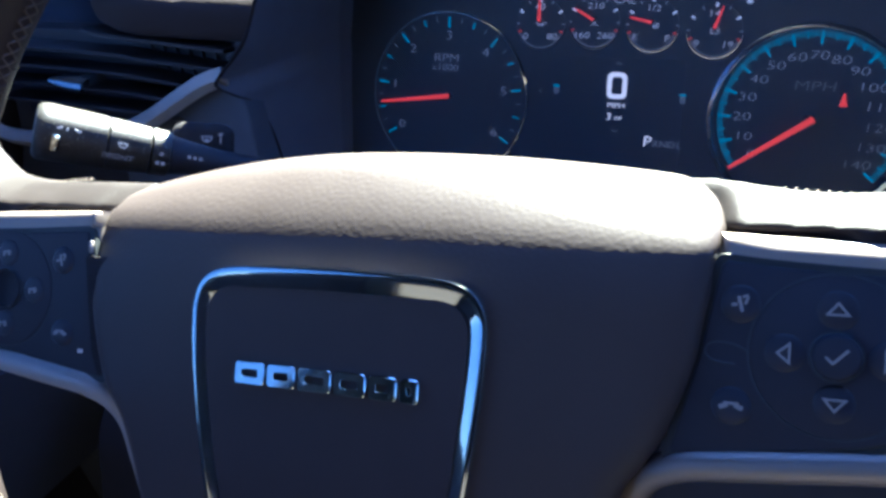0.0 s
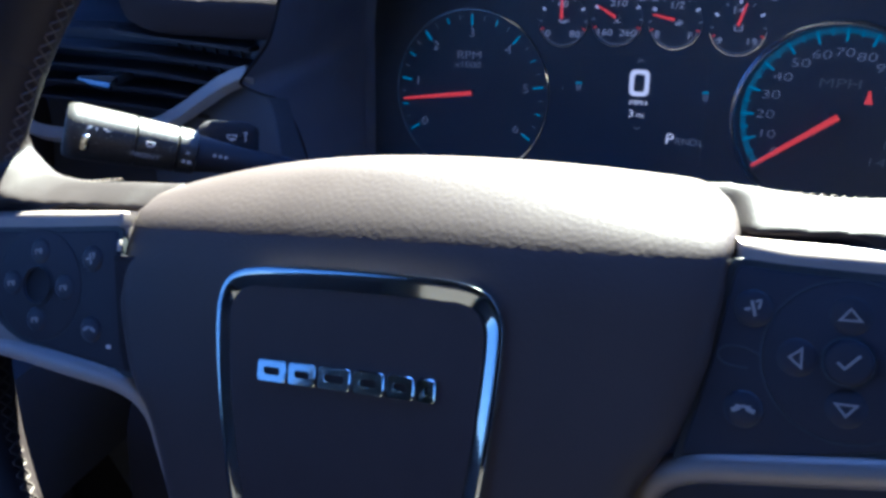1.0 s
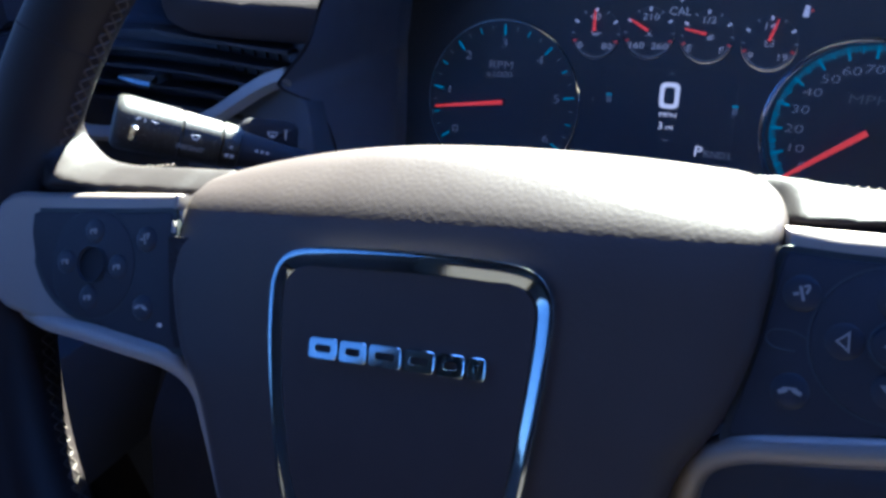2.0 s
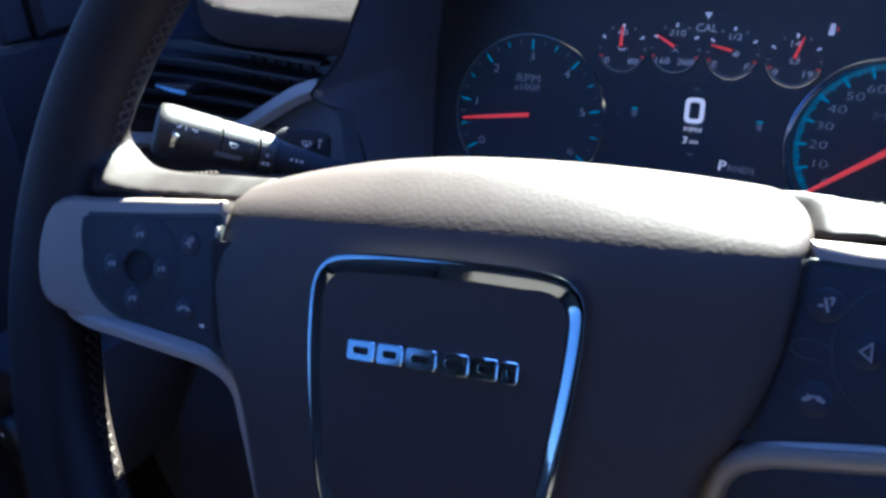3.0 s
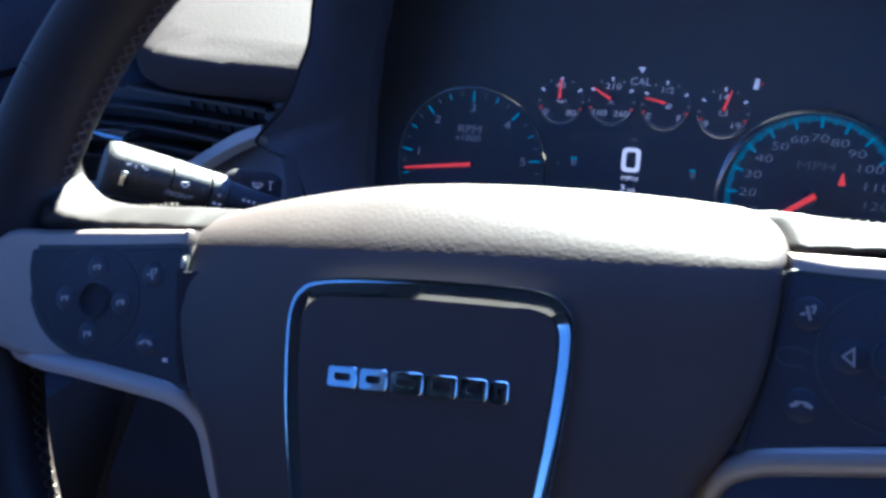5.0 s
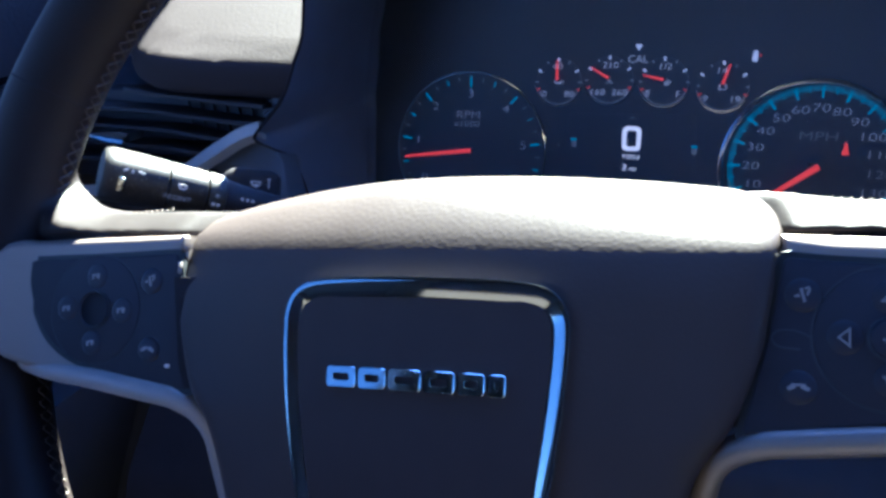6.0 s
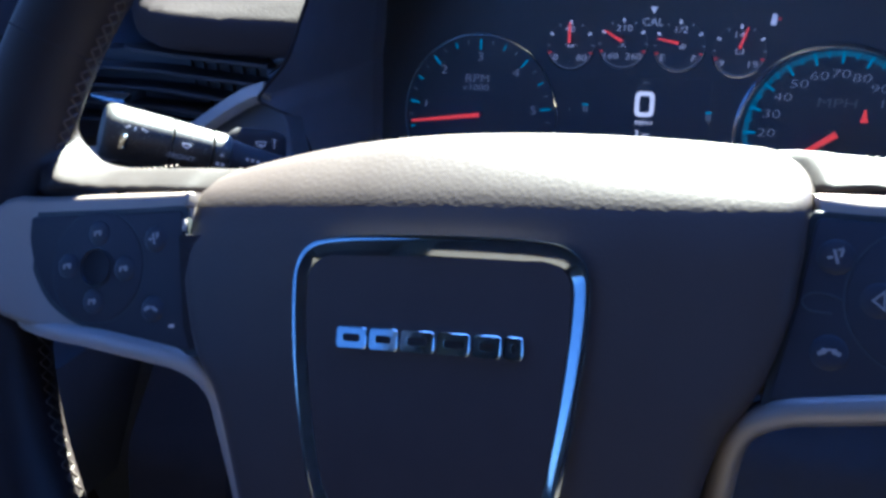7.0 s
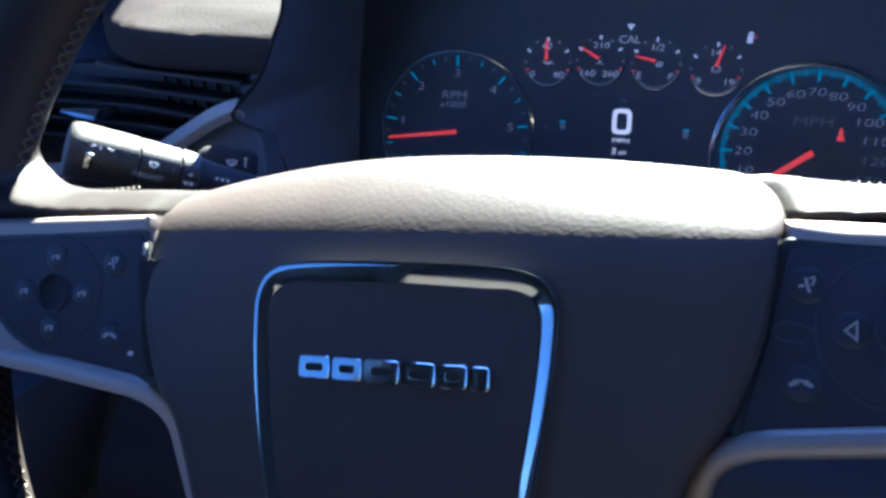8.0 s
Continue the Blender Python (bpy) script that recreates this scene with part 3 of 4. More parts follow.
    knob = part("lamp_knob", plate(circle(-0.382, -0.200, 0.0125, 36), 0.083, 0.066, 0.004), black_plastic, bolster, "round black lamp knob")
    part("knob_mark", bars([(-0.382, -0.197, 0.0014, 0.003, 20)], 0.0662), print_white, knob)
    part("knob_collar", ring_plate(circle(-0.382, -0.200, 0.017, 36), circle(-0.382, -0.200, 0.0128, 36), 0.083, 0.079), matt_black, bolster)
    part("rocker_switch", plate(rounded([(-0.400, -0.236), (-0.380, -0.236), (-0.380, -0.218), (-0.400, -0.218)], 0.004), 0.083, 0.074, 0.002), black_plastic, bolster)
    return dash


dashboard()


def side_vent():
    vent = thing("air_vent", CABIN, "black slatted air vent with a curved silver trim band", "air vent")
    part("vent_box", box(-0.402, -0.2085, 0.2515, 0.30, -0.036, 0.029, 0.002), vent_black, vent)
    for z in (0.0285, 0.0165, 0.0045, -0.0075, -0.0195):
        x1 = -0.204 if z > 0.012 else -0.220 if z > 0 else -0.255
        path = curve_through([(-0.30 if z > 0.02 else -0.400, 0.238, z + 0.006), (-0.29, 0.235, z + 0.0042), (-0.26, 0.236, z + 0.0010), (x1, 0.242, z - 0.0055)], 8)
        part("slat", sweep(path, [(-0.013, -0.0012), (0.010, -0.0016), (0.0125, -0.0005), (0.0125, 0.0008), (0.010, 0.0016), (-0.013, 0.0012)], (0, 0.12, 1)), vent_black, vent)
    for i in range(7):
        x = -0.275 + i * 0.0098
        part("vane", box(x, x + 0.0016, 0.2490, 0.2520, -0.033, 0.029, 0.0003), black_plastic, vent)
    tab = sweep([(-0.320, 0.2060, 0.0098), (-0.306, 0.2065, 0.0082), (-0.294, 0.2080, 0.0066)], [(-0.005, -0.0018), (0.005, -0.0024), (0.005, 0.0006), (0.002, 0.0022), (-0.005, 0.0018)], (0, -0.35, 1), scale=[0.30, 0.85, 1.0])
    part("thumb_tab", tab, chrome, vent, "chrome thumb tab")
    part("tab_stem", box(-0.308, -0.298, 0.211, 0.230, 0.003, 0.009, 0.001), black_plastic, vent)
    band = curve_through([(-0.2025, 0.2250, 0.0128), (-0.2110, 0.2235, 0.0104), (-0.222, 0.2215, 0.0058), (-0.240, 0.2210, -0.0039), (-0.260, 0.2205, -0.0148), (-0.285, 0.2205, -0.0250), (-0.32, 0.2205, -0.0320),
                          (-0.370, 0.219, -0.0365), (-0.394, 0.214, -0.030), (-0.403, 0.209, -0.012), (-0.399, 0.206, 0.008), (-0.390, 0.207, 0.022), (-0.376, 0.211, 0.030), (-0.360, 0.216, 0.033)], 8)
    part("trim_band", sweep(band, [(-0.0046, -0.006), (-0.0046, 0.0010), (-0.0041, 0.0019), (0.0, 0.0026), (0.0041, 0.0019), (0.0046, 0.0010), (0.0046, -0.006)], (0, -1, 0.9)), lit_silver, vent, "satin silver trim band")
    return vent


side_vent()


# ---------------------------------------------------------------- instrument cluster
def cowl():
    hood = thing("cluster_cowl", CABIN, "matt black cowl over the instrument cluster", "cowl")
    front = [(-0.195, 0.262, -0.085), (-0.194, 0.255, -0.04), (-0.196, 0.245, -0.012), (-0.198, 0.229, -0.001), (-0.2040, 0.221, 0.0070), (-0.1990, 0.222, 0.0140), (-0.1845, 0.227, 0.030), (-0.1745, 0.231, 0.052), (-0.169, 0.234, 0.066), (-0.165, 0.236, 0.090), (-0.156, 0.234, 0.115), (-0.140, 0.231, 0.145),
             (-0.125, 0.228, 0.165), (-0.07, 0.225, 0.173), (0.005, 0.224, 0.176), (0.08, 0.225, 0.174), (0.140, 0.229, 0.160), (0.170, 0.235, 0.110), (0.178, 0.238, 0.090), (0.184, 0.240, 0.06), (0.196, 0.24, 0.01), (0.204, 0.25, -0.04), (0.20, 0.262, -0.085)]
    rear = []
    for x, y, z in front:
        zz = min(z, 0.120)
        rear.append((max(-0.172, min(0.180, x)), 0.3455 + 0.21 * zz, zz - (0.006 if z > 0.124 else 0)))
    front, rear = curve_through(front, 5), curve_through(rear, 5)
    rings = [[f.lerp(r, k / 6) for f, r in zip(front, rear)] for k in range(7)]
    out = []
    for f in front:
        d = Vector((f.x - 0.005, 0, f.z + 0.03)).normalized()
        out.append(d)
    lip = [[f + d * 0.001 + Vector((0, -0.002, 0)) for f, d in zip(front, out)], [f + d * 0.003 + Vector((0, 0.001, 0)) for f, d in zip(front, out)], [f + d * 0.004 + Vector((0, 0.02, 0)) for f, d in zip(front, out)],
           [Vector((f.x, 0.42, min(f.z, 0.128))) + d * 0.004 for f, d in zip(front, out)]]
    bm = bmesh.new()
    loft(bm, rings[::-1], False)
    part("lining", bm, cowl_lining, hood, "inner lining, pale blue in place of veiling light", angle=50)
    bm = bmesh.new()
    loft(bm, [front] + lip, False)
    # unseen plate added to keep sun off the cluster face's top edge
    part("back_panel", box(-0.188, 0.19, 0.384, 0.392, -0.07, 0.126, 0.002), matt_black, hood)
    part("shell", bm, dark_vinyl, hood, "dark outer shell", angle=50)
    return hood


cowl()


def dial_ring(R, name, parent, x, z, width=0.0008, depth=0.002, base=-0.002, mat=dimmed_chrome):
    path = [(x + R * math.cos(2 * math.pi * i / 72), 0, z + R * math.sin(2 * math.pi * i / 72)) for i in range(72)]
    sec = [(-width * 0.7, base), (width, base), (width * 0.95, depth - width * 0.36), (-width * 0.2, depth), (-width * 0.45, depth), (-width * 0.7, depth - width * 0.4)]
    return part(name, sweep(path, sec, (0, -1, 0), closed=True), mat, parent, "thin chrome bezel ring")


def needle(parent, x, z, angle, length, tail, width, lift, name="needle"):
    bm = bmesh.new()
    d = Vector((math.cos(radians(angle)), 0, math.sin(radians(angle))))
    c = Vector((x, -lift, z))
    sweep([c - d * tail, c, c + d * length * 0.6, c + d * length], [(-width / 2, -0.0006), (width / 2, -0.0006), (width / 2, 0.0006), (0, 0.0010), (-width / 2, 0.0006)], (0, -1, 0), bm=bm, scale=[1.15, 1.1, 0.85, 0.55])
    ob = part(name, bm, needle_red, parent, "glowing red needle")
    part("hub", plate(circle(x, z, width * 1.1, 20), -0.001, -lift + 0.0014, 0.0006), matt_black, ob)
    return ob


def tick(parent, x, z, angle, r0, r1, width, mat, name="tick"):
    d, n = Vector((math.cos(radians(angle)), math.sin(radians(angle)))), Vector((-math.sin(radians(angle)), math.cos(radians(angle))))
    c = Vector((x, z))
    quad = [c + d * r0 - n * width / 2, c + d * r1 - n * width / 2, c + d * r1 + n * width / 2, c + d * r0 + n * width / 2]
    return part(name, plate([(q.x, q.y) for q in quad], 0, -0.0007, 0.0001, 1), mat, parent)


def ticks(parent, name, x, z, angles, r0, r1, width, mat):
    bm = bmesh.new()
    for a in angles:
        bars([(x + (r0 + r1) / 2 * math.cos(radians(a)), z + (r0 + r1) / 2 * math.sin(radians(a)), r1 - r0, width, a)], 0, 0.0005, bm)
    return tagged(part(name, bm, mat, parent), kind="stuff")


SYMBOLS = {
    "oil_gauge": ((0, -0.3, 4.0, 1.7, 0), (-2.5, 0.4, 1.5, 0.6, -25), (2.7, 0.4, 2.0, 0.5, 28), (0, 1.0, 1.2, 0.6, 0), (3.6, -0.4, 0.5, 0.7, 0)),
    "temperature_gauge": ((0, 0.9, 0.7, 3.0, 0), (0, -0.7, 1.4, 1.2, 0), (1.0, 1.7, 1.1, 0.4, 0), (1.0, 0.8, 1.1, 0.4, 0), (-1.6, -1.7, 1.8, 0.4, 8), (1.6, -1.7, 1.8, 0.4, -8)),
    "fuel_gauge": ((1.6, 0.9, 2.3, 0.6, 0), (1.6, -1.6, 3.0, 0.5, 0), (0.6, -0.3, 0.6, 2.4, 0), (2.6, -0.3, 0.6, 2.4, 0), (1.6, -0.6, 2.0, 0.8, 0), (3.7, 0.0, 0.5, 2.2, 8)),
    "volt_gauge": ((0, 1.2, 4.6, 0.5, 0), (0, -1.5, 4.6, 0.5, 0), (-2.1, -0.1, 0.5, 2.8, 0), (2.1, -0.1, 0.5, 2.8, 0), (-1.3, 1.7, 0.9, 0.6, 0), (1.3, 1.7, 0.9, 0.6, 0), (-1.1, 0.1, 1.0, 0.35, 0), (1.1, 0.1, 1.0, 0.35, 0)),
}


def cluster():
    board = thing("instrument_cluster", CLUSTER, "dark instrument cluster with chrome-ringed dials and small screen", "instrument cluster")
    part("face", plate(rounded([(-0.178, 0.060), (0.188, 0.060), (0.188, 0.300), (-0.178, 0.300)], 0.02), 0.02, 0.0, 0.002), dial_black, board, "dark cluster face")
    # rev counter
    tx, tz = -0.1045, 0.1455
    tach = part("rev_counter", plate(circle(tx, tz, 0.053, 64), 0, -0.0012, 0.0006), dial_black, board, "round rev counter dial")
    dial_ring(0.0532, "bezel", tach, tx + 0.0005, tz, mat=chrome)
    for k in range(7):
        a = 211 - 40.7 * k
        tick(tach, tx, tz, a, 0.0435, 0.0500, 0.0010, teal).location.y = -0.0012
        writing("numeral", str(k), 0.0054, tach, print_grey, tx + 0.0385 * math.cos(radians(a)), tz + 0.0385 * math.sin(radians(a)), y=-0.0016, wide=1.35, bold=-0.00012)
    ticks(tach, "half_tick_marks", tx, tz, [211 - 40.7 * (k + 0.5) for k in range(6)], 0.0462, 0.0500, 0.0008, teal).location.y = -0.0012
    ticks(tach, "minor_tick_marks", tx, tz, [211 - 40.7 * (k + q) for k in range(6) for q in (0.25, 0.75)], 0.0470, 0.0500, 0.0006, print_dim).location.y = -0.0012
    writing("legend", "RPM", 0.0050, tach, print_dim, tx - 0.001, tz + 0.0245, y=-0.0016, wide=1.3)
    writing("legend", "x1000", 0.0040, tach, print_dim, tx - 0.002, tz + 0.0185, y=-0.0016, wide=1.3)
    needle(tach, tx + 0.001, tz + 0.0008, 187.0, 0.0480, 0.001, 0.0023, 0.005)
    # speedometer
    sx, sz = 0.1118, 0.1442
    spd = part("speedometer", plate(circle(sx, sz, 0.0505, 64), 0, -0.0012, 0.0006), dial_black, board, "round speedometer dial")
    dial_ring(0.0518, "bezel", spd, sx, sz - 0.0013, 0.0020, 0.0036, -0.002)
    for k in range(15):
        a = 217 - 18.4 * k
        tick(spd, sx, sz, a, 0.0410, 0.0480, 0.0011, teal).location.y = -0.0012
        writing("numeral", str(10 * k), 0.0047, spd, print_grey if k < 12 else print_dim, sx + 0.0350 * math.cos(radians(a)), sz + 0.0350 * math.sin(radians(a)), y=-0.0016, wide=1.55, bold=-0.00012)
    ticks(spd, "half_tick_marks", sx, sz, [217 - 18.4 * (k + 0.5) for k in range(14)], 0.0440, 0.0480, 0.0007, teal).location.y = -0.0012
    ticks(spd, "minor_tick_marks", sx, sz, [217 - 18.4 * (k + q / 10) for k in range(14) for q in (1, 2, 3, 4, 6, 7, 8, 9)], 0.0450, 0.0480, 0.00042, teal).location.y = -0.0012
    writing("legend", "MPH", 0.0052, spd, print_faint, sx + 0.0010, sz + 0.0185, y=-0.0016, wide=1.45)
    needle(spd, sx, sz, 216.5, 0.0480, 0.003, 0.0030, 0.009)
    lamp = bmesh.new()
    plate([(sx + 0.0140, sz + 0.0085), (sx + 0.0182, sz + 0.0085), (sx + 0.0172, sz + 0.0120), (sx + 0.0166, sz + 0.0155), (sx + 0.0156, sz + 0.0155), (sx + 0.0150, sz + 0.0120)], -0.0012, -0.0018, 0.0001, 1, lamp)
    part("belt_lamp", lamp, needle_red, spd, "glowing red warning lamp")
    lens = part("lens", plate(rounded([(-0.176, 0.062), (0.186, 0.062), (0.186, 0.296), (-0.176, 0.296)], 0.015), -0.014, -0.0155, 0.0004, 1), lens_clear, board, "clear lens over the dials with a bluish veil")
    lens.visible_shadow = False
    # four small gauges
    small = (("oil_gauge", -0.0438, 0.1925, 90, (("0", -0.0094, -0.0076), ("80", 0.0074, -0.0076), ("40", -0.0008, 0.0098))),
             ("temperature_gauge", -0.0110, 0.1940, 150, (("160", -0.0074, -0.0076), ("260", 0.0068, -0.0077), ("210", 0.0004, 0.0092))),
             ("fuel_gauge", 0.0228, 0.1932, 168, (("E", -0.0096, -0.0072), ("F", 0.0088, -0.0076), ("1/2", 0.0002, 0.0092))),
             ("volt_gauge", 0.0575, 0.1908, 72, (("9", -0.0097, -0.0074), ("19", 0.0074, -0.0076), ("14", -0.0012, 0.0092))))
    for name, x, z, a, labels in small:
        g = part(name, plate(circle(x, z, 0.0150, 40), 0, -0.0008, 0.0003), dial_black, board, "small round gauge")
        # only the bezel's shining lower arc is built, glowing dashes brighten it
        part("bezel", sweep([(px, -0.0006, pz) for px, pz in circle(x, z, 0.0153, 30, 190, 352)], [(-0.00045, -0.0004), (0.00045, -0.0004), (0.0003, 0.0006), (-0.0003, 0.0006)], (0, -1, 0)), dimmed_chrome, g, "lower arc of the bezel, drawn only where it shines")
        for s, dx, dz in labels:
            writing("numeral", s, 0.0037, g, print_white, x + dx, z + dz, y=-0.0011, wide=1.28)
        part("arc", bars([(x + 0.0140 * math.cos(radians(ta)), z + 0.0140 * math.sin(radians(ta)), 0.0012, 0.0006, ta + 90) for ta in range(206, 336, 4)], -0.0008), print_dim, g, "glowing dashes for the bezel's bright lower arc")
        for ta in (150, 90, 30):
            tick(g, x, z, ta, 0.0128, 0.0152, 0.0013, print_bright).location.y = -0.0008
        for ta in (180, 120, 60, 0):
            tick(g, x, z, ta, 0.0132, 0.0150, 0.0006, print_grey).location.y = -0.0008
        for k in (-1, 1):
            part("red_end", bars([(x + k * 0.0130, z - 0.0046, 0.0021, 0.0010, -25 * k)], -0.0008), mark_red, g, "red end mark")
        part("symbol", bars([(x + u / 1000, z + v / 1000, w / 1000, h / 1000, turn) for u, v, w, h, turn in SYMBOLS[name]], -0.0008), print_white, g)
        needle(g, x, z + 0.0015, a, 0.0125, -0.002, 0.0014, 0.005)
    # centre screen
    screen = part("screen", plate(rounded([(-0.0365, 0.108), (0.0440, 0.108), (0.0440, 0.1735), (-0.0365, 0.1735)], 0.004), 0, -0.0003, 0.0001), dial_black, board, "dark information screen")
    zero = rounded([(-0.0010, 0.1500), (0.0108, 0.1500), (0.0108, 0.1656), (-0.0010, 0.1656)], 0.0038, 5)
    hole = rounded([(0.0017, 0.1527), (0.0081, 0.1527), (0.0081, 0.1629), (0.0017, 0.1629)], 0.0018, 5)
    part("digit", ring_plate(zero, hole, -0.0006, -0.0009), screen_white, screen, "large white digit zero")
    writing("legend", "MPH", 0.0029, screen, screen_white, 0.0050, 0.1460, y=-0.0009, wide=1.3)
    writing("odometer", "3", 0.0042, screen, screen_white, 0.0010, 0.1392, y=-0.0009, wide=1.2)
    writing("odometer", "mi", 0.0030, screen, screen_white, 0.0066, 0.1388, y=-0.0009, wide=1.1)
    for z, s in ((0.1708, 1), (0.1308, -1)):
        part("chevron", bars([(0.0042, z, 0.0022, 0.0007, 28 * s), (0.0060, z, 0.0022, 0.0007, -28 * s)], -0.0006), screen_dim, screen)
    writing("gear", "P", 0.0062, screen, screen_white, 0.0250, 0.1255, y=-0.0009, wide=1.1)
    for i, s in enumerate("RNDL"):
        writing("gear", s, 0.0040, screen, screen_dim, 0.0300 + 0.0046 * i, 0.1245, y=-0.0009, wide=1.1)
    for x, z in ((-0.0322, 0.1545), (0.0440 - 0.0005, 0.1525)):
        part("side_mark", bars([(x, z + 0.0016, 0.0038, 0.0012, 0)], -0.0006), teal, screen)
        part("side_symbol", bars([(x - 0.0008, z - 0.0014, 0.0010, 0.0036, 0), (x + 0.0010, z - 0.0014, 0.0010, 0.0036, 0)], -0.0006), screen_dim, screen)
    part("side_chevron", bars([(-0.0425, 0.1530, 0.0016, 0.0005, 55), (-0.0425, 0.1518, 0.0016, 0.0005, -55)], 0), screen_dim, board)
    writing("legend", "CAL", 0.0045, board, print_white, 0.0063, 0.2068, y=-0.0022, wide=1.05)
    part("pointer_mark", plate([(0.0042, 0.2160), (0.0064, 0.2120), (0.0086, 0.2160)], 0, -0.0004, 0.0001, 1), print_bright, board)
    pump = part("fuel_lamp", bars([(0.0745, 0.2078, 0.0030, 0.0042, -6), (0.0747, 0.2110, 0.0026, 0.0018, -6)], 0), print_bright, board, "small white lamp symbol")
    part("lamp_dot", bars([(0.0775, 0.2092, 0.0014, 0.0014, 0)], 0), mark_red, pump)
    return board


cluster()


# ---------------------------------------------------------------- steering column and stalk
def column():
    col = thing("steering_column", CAR, "black plastic steering column shroud behind the wheel", "steering column")
    bm = bmesh.new()
    rings = []
    for y, w, zt, zb in ((0.055, 0.045, -0.005, -0.085), (0.06, 0.052, 0.004, -0.092), (0.12, 0.058, 0.016, -0.098), (0.20, 0.060, 0.030, -0.09), (0.29, 0.060, 0.04, -0.06)):
        rings.append([(x, y, z) for x, z in rounded([(-w, zb), (w, zb), (w * 0.9, zt), (-w * 0.9, zt)], 0.02, 5)])
    loft(bm, rings, True, True, True)
    part("shroud", bm, dark_vinyl, col)
    part("collar", plate(circle(0, -0.035, 0.040, 40), 0.06, 0.03, 0.004), matt_black, col)
    return col


column()


def stalk():
    lever = thing("wiper_stalk", CABIN, "black control stalk with wiper symbols beside the steering column", "control stalk")
    a, b = Vector((-0.1974, 0.0848, 0.0315)), Vector((-0.1590, 0.1226, 0.0078))
    axis = (b - a).normalized()
    side = Vector((-0.35, -0.75, 0.5))

    def tube(stations, bm=None):
        bm = bm or bmesh.new()
        up = (side - axis * side.dot(axis)).normalized()
        across = axis.cross(up)
        loft(bm, [[p + across * r * math.cos(2 * math.pi * i / 32) + up * r * math.sin(2 * math.pi * i / 32) for i in range(32)] for p, r in stations], True, True, True)
        return bm
    at = lambda s: a + axis * s
    body = part("lever", tube([(at(0.0030), 0.0085), (at(0.0036), 0.0110), (at(0.0050), 0.0121), (at(0.008), 0.0125), (at(0.020), 0.0121), (at(0.0318), 0.0116), (at(0.0324), 0.0110)]), stalk_plastic, lever)
    part("grip_band", tube([(at(0.0325), 0.0108), (at(0.0331), 0.0115), (at(0.0500), 0.0106), (at(0.0506), 0.0100)]), stalk_plastic, lever)
    part("end_band", tube([(at(0.0508), 0.0096), (at(0.0514), 0.0107), (at(0.0590), 0.0102), (at(0.0597), 0.0093)]), stalk_plastic, lever)
    part("stem", tube([(at(0.0595), 0.0090), (at(0.068), 0.0078), (at(0.084), 0.0064), (at(0.12), 0.006)]), switch_plastic, lever)
    # boot with the washer symbol
    boot = plate(rounded([(-0.0145, -0.0115), (0.0150, -0.0115), (0.0150, 0.0060), (0.0105, 0.0088), (-0.0100, 0.0090), (-0.0145, 0.0050)], [0.005, 0.005, 0.005, 0.005, 0.006, 0.006]), 0.014, -0.0090, 0.005, 5)
    part("boot", boot, dark_vinyl, lever, "black boot at the root of the stalk", at=pose(-0.1612, 0.150, 0.0036, -18, 12, 37))
    # symbols on the face towards the driver
    eye = Vector((0.09, -0.18, 0.13))

    def mark(s, off, r, rects, name, mat):
        p = at(s)
        n = (eye - p)
        n = (n - axis * n.dot(axis)).normalized()
        t = axis.cross(n) if axis.cross(n).z > 0 else -axis.cross(n)
        n2 = (n * math.cos(off) + t * math.sin(off)).normalized()
        q = p + n2 * (r + 0.00012)
        z = (t * math.cos(off) - n * math.sin(off)).normalized()
        m = Matrix(((axis.x, -n2.x, z.x, q.x), (axis.y, -n2.y, z.y, q.y), (axis.z, -n2.z, z.z, q.z), (0, 0, 0, 1)))
        if isinstance(rects, str):
            return part(name, glyphs(rects, 0.0023, 1.2, 0.0), mat, body, at=m)
        return part(name, bars([(x / 1000, zz / 1000, w / 1000, h / 1000, ang) for x, zz, w, h, ang in rects], 0, 0.0002), mat, body, at=m)
    mark(0.0180, 0.25, 0.0125, [(-5.2, 0.3, 2.2, 0.8, 25), (-2.2, 0, 0.7, 1.6, 0), (1.2, 0.4, 1.6, 0.7, -15), (2.6, -0.1, 1.5, 0.7, 25)], "symbol", print_white)
    mark(0.0385, 0.06, 0.0113, [(0, 1.0, 3.4, 0.6, 0), (-1.5, 0.2, 0.6, 1.8, 25), (1.5, 0.2, 0.6, 1.8, -25), (0, -0.8, 2.0, 0.6, 0)], "symbol", print_white)
    mark(0.0370, -0.42, 0.0114, "FRONT", "legend", print_dim)
    mark(0.0550, -0.40, 0.0105, [(-1.2, 0, 1.6, 1.6, 0), (1.2, 0, 1.6, 1.6, 0)], "legend", print_grey)
    mark(0.0550, 0.0, 0.0105, [(0, 0, 2.2, 0.5, 20), (0, 0, 0.5, 2.0, 20)], "symbol", print_grey)
    mark(0.070, 0.10, 0.0077, [(-2.6, 0, 1.4, 1.4, 0), (0, 0, 1.4, 1.4, 0), (2.6, 0, 1.4, 1.4, 0)], "symbol", print_grey)
    slider = part("slider", box(-0.0018, 0.0018, -0.0018, 0.0005, -0.0036, 0.0036, 0.0008), chrome, lever, "bright slide switch")
    p = at(0.0118)
    n = (eye - p)
    n = (n - axis * n.dot(axis)).normalized()
    t = axis.cross(n) if axis.cross(n).z > 0 else -axis.cross(n)
    n, t = (n * math.cos(0.25) - t * math.sin(0.25)), (t * math.cos(0.25) + n * math.sin(0.25))
    q = p + n * 0.0124
    slider.matrix_basis = Matrix(((axis.x, -n.x, t.x, q.x), (axis.y, -n.y, t.y, q.y), (axis.z, -n.z, t.z, q.z), (0, 0, 0, 1)))
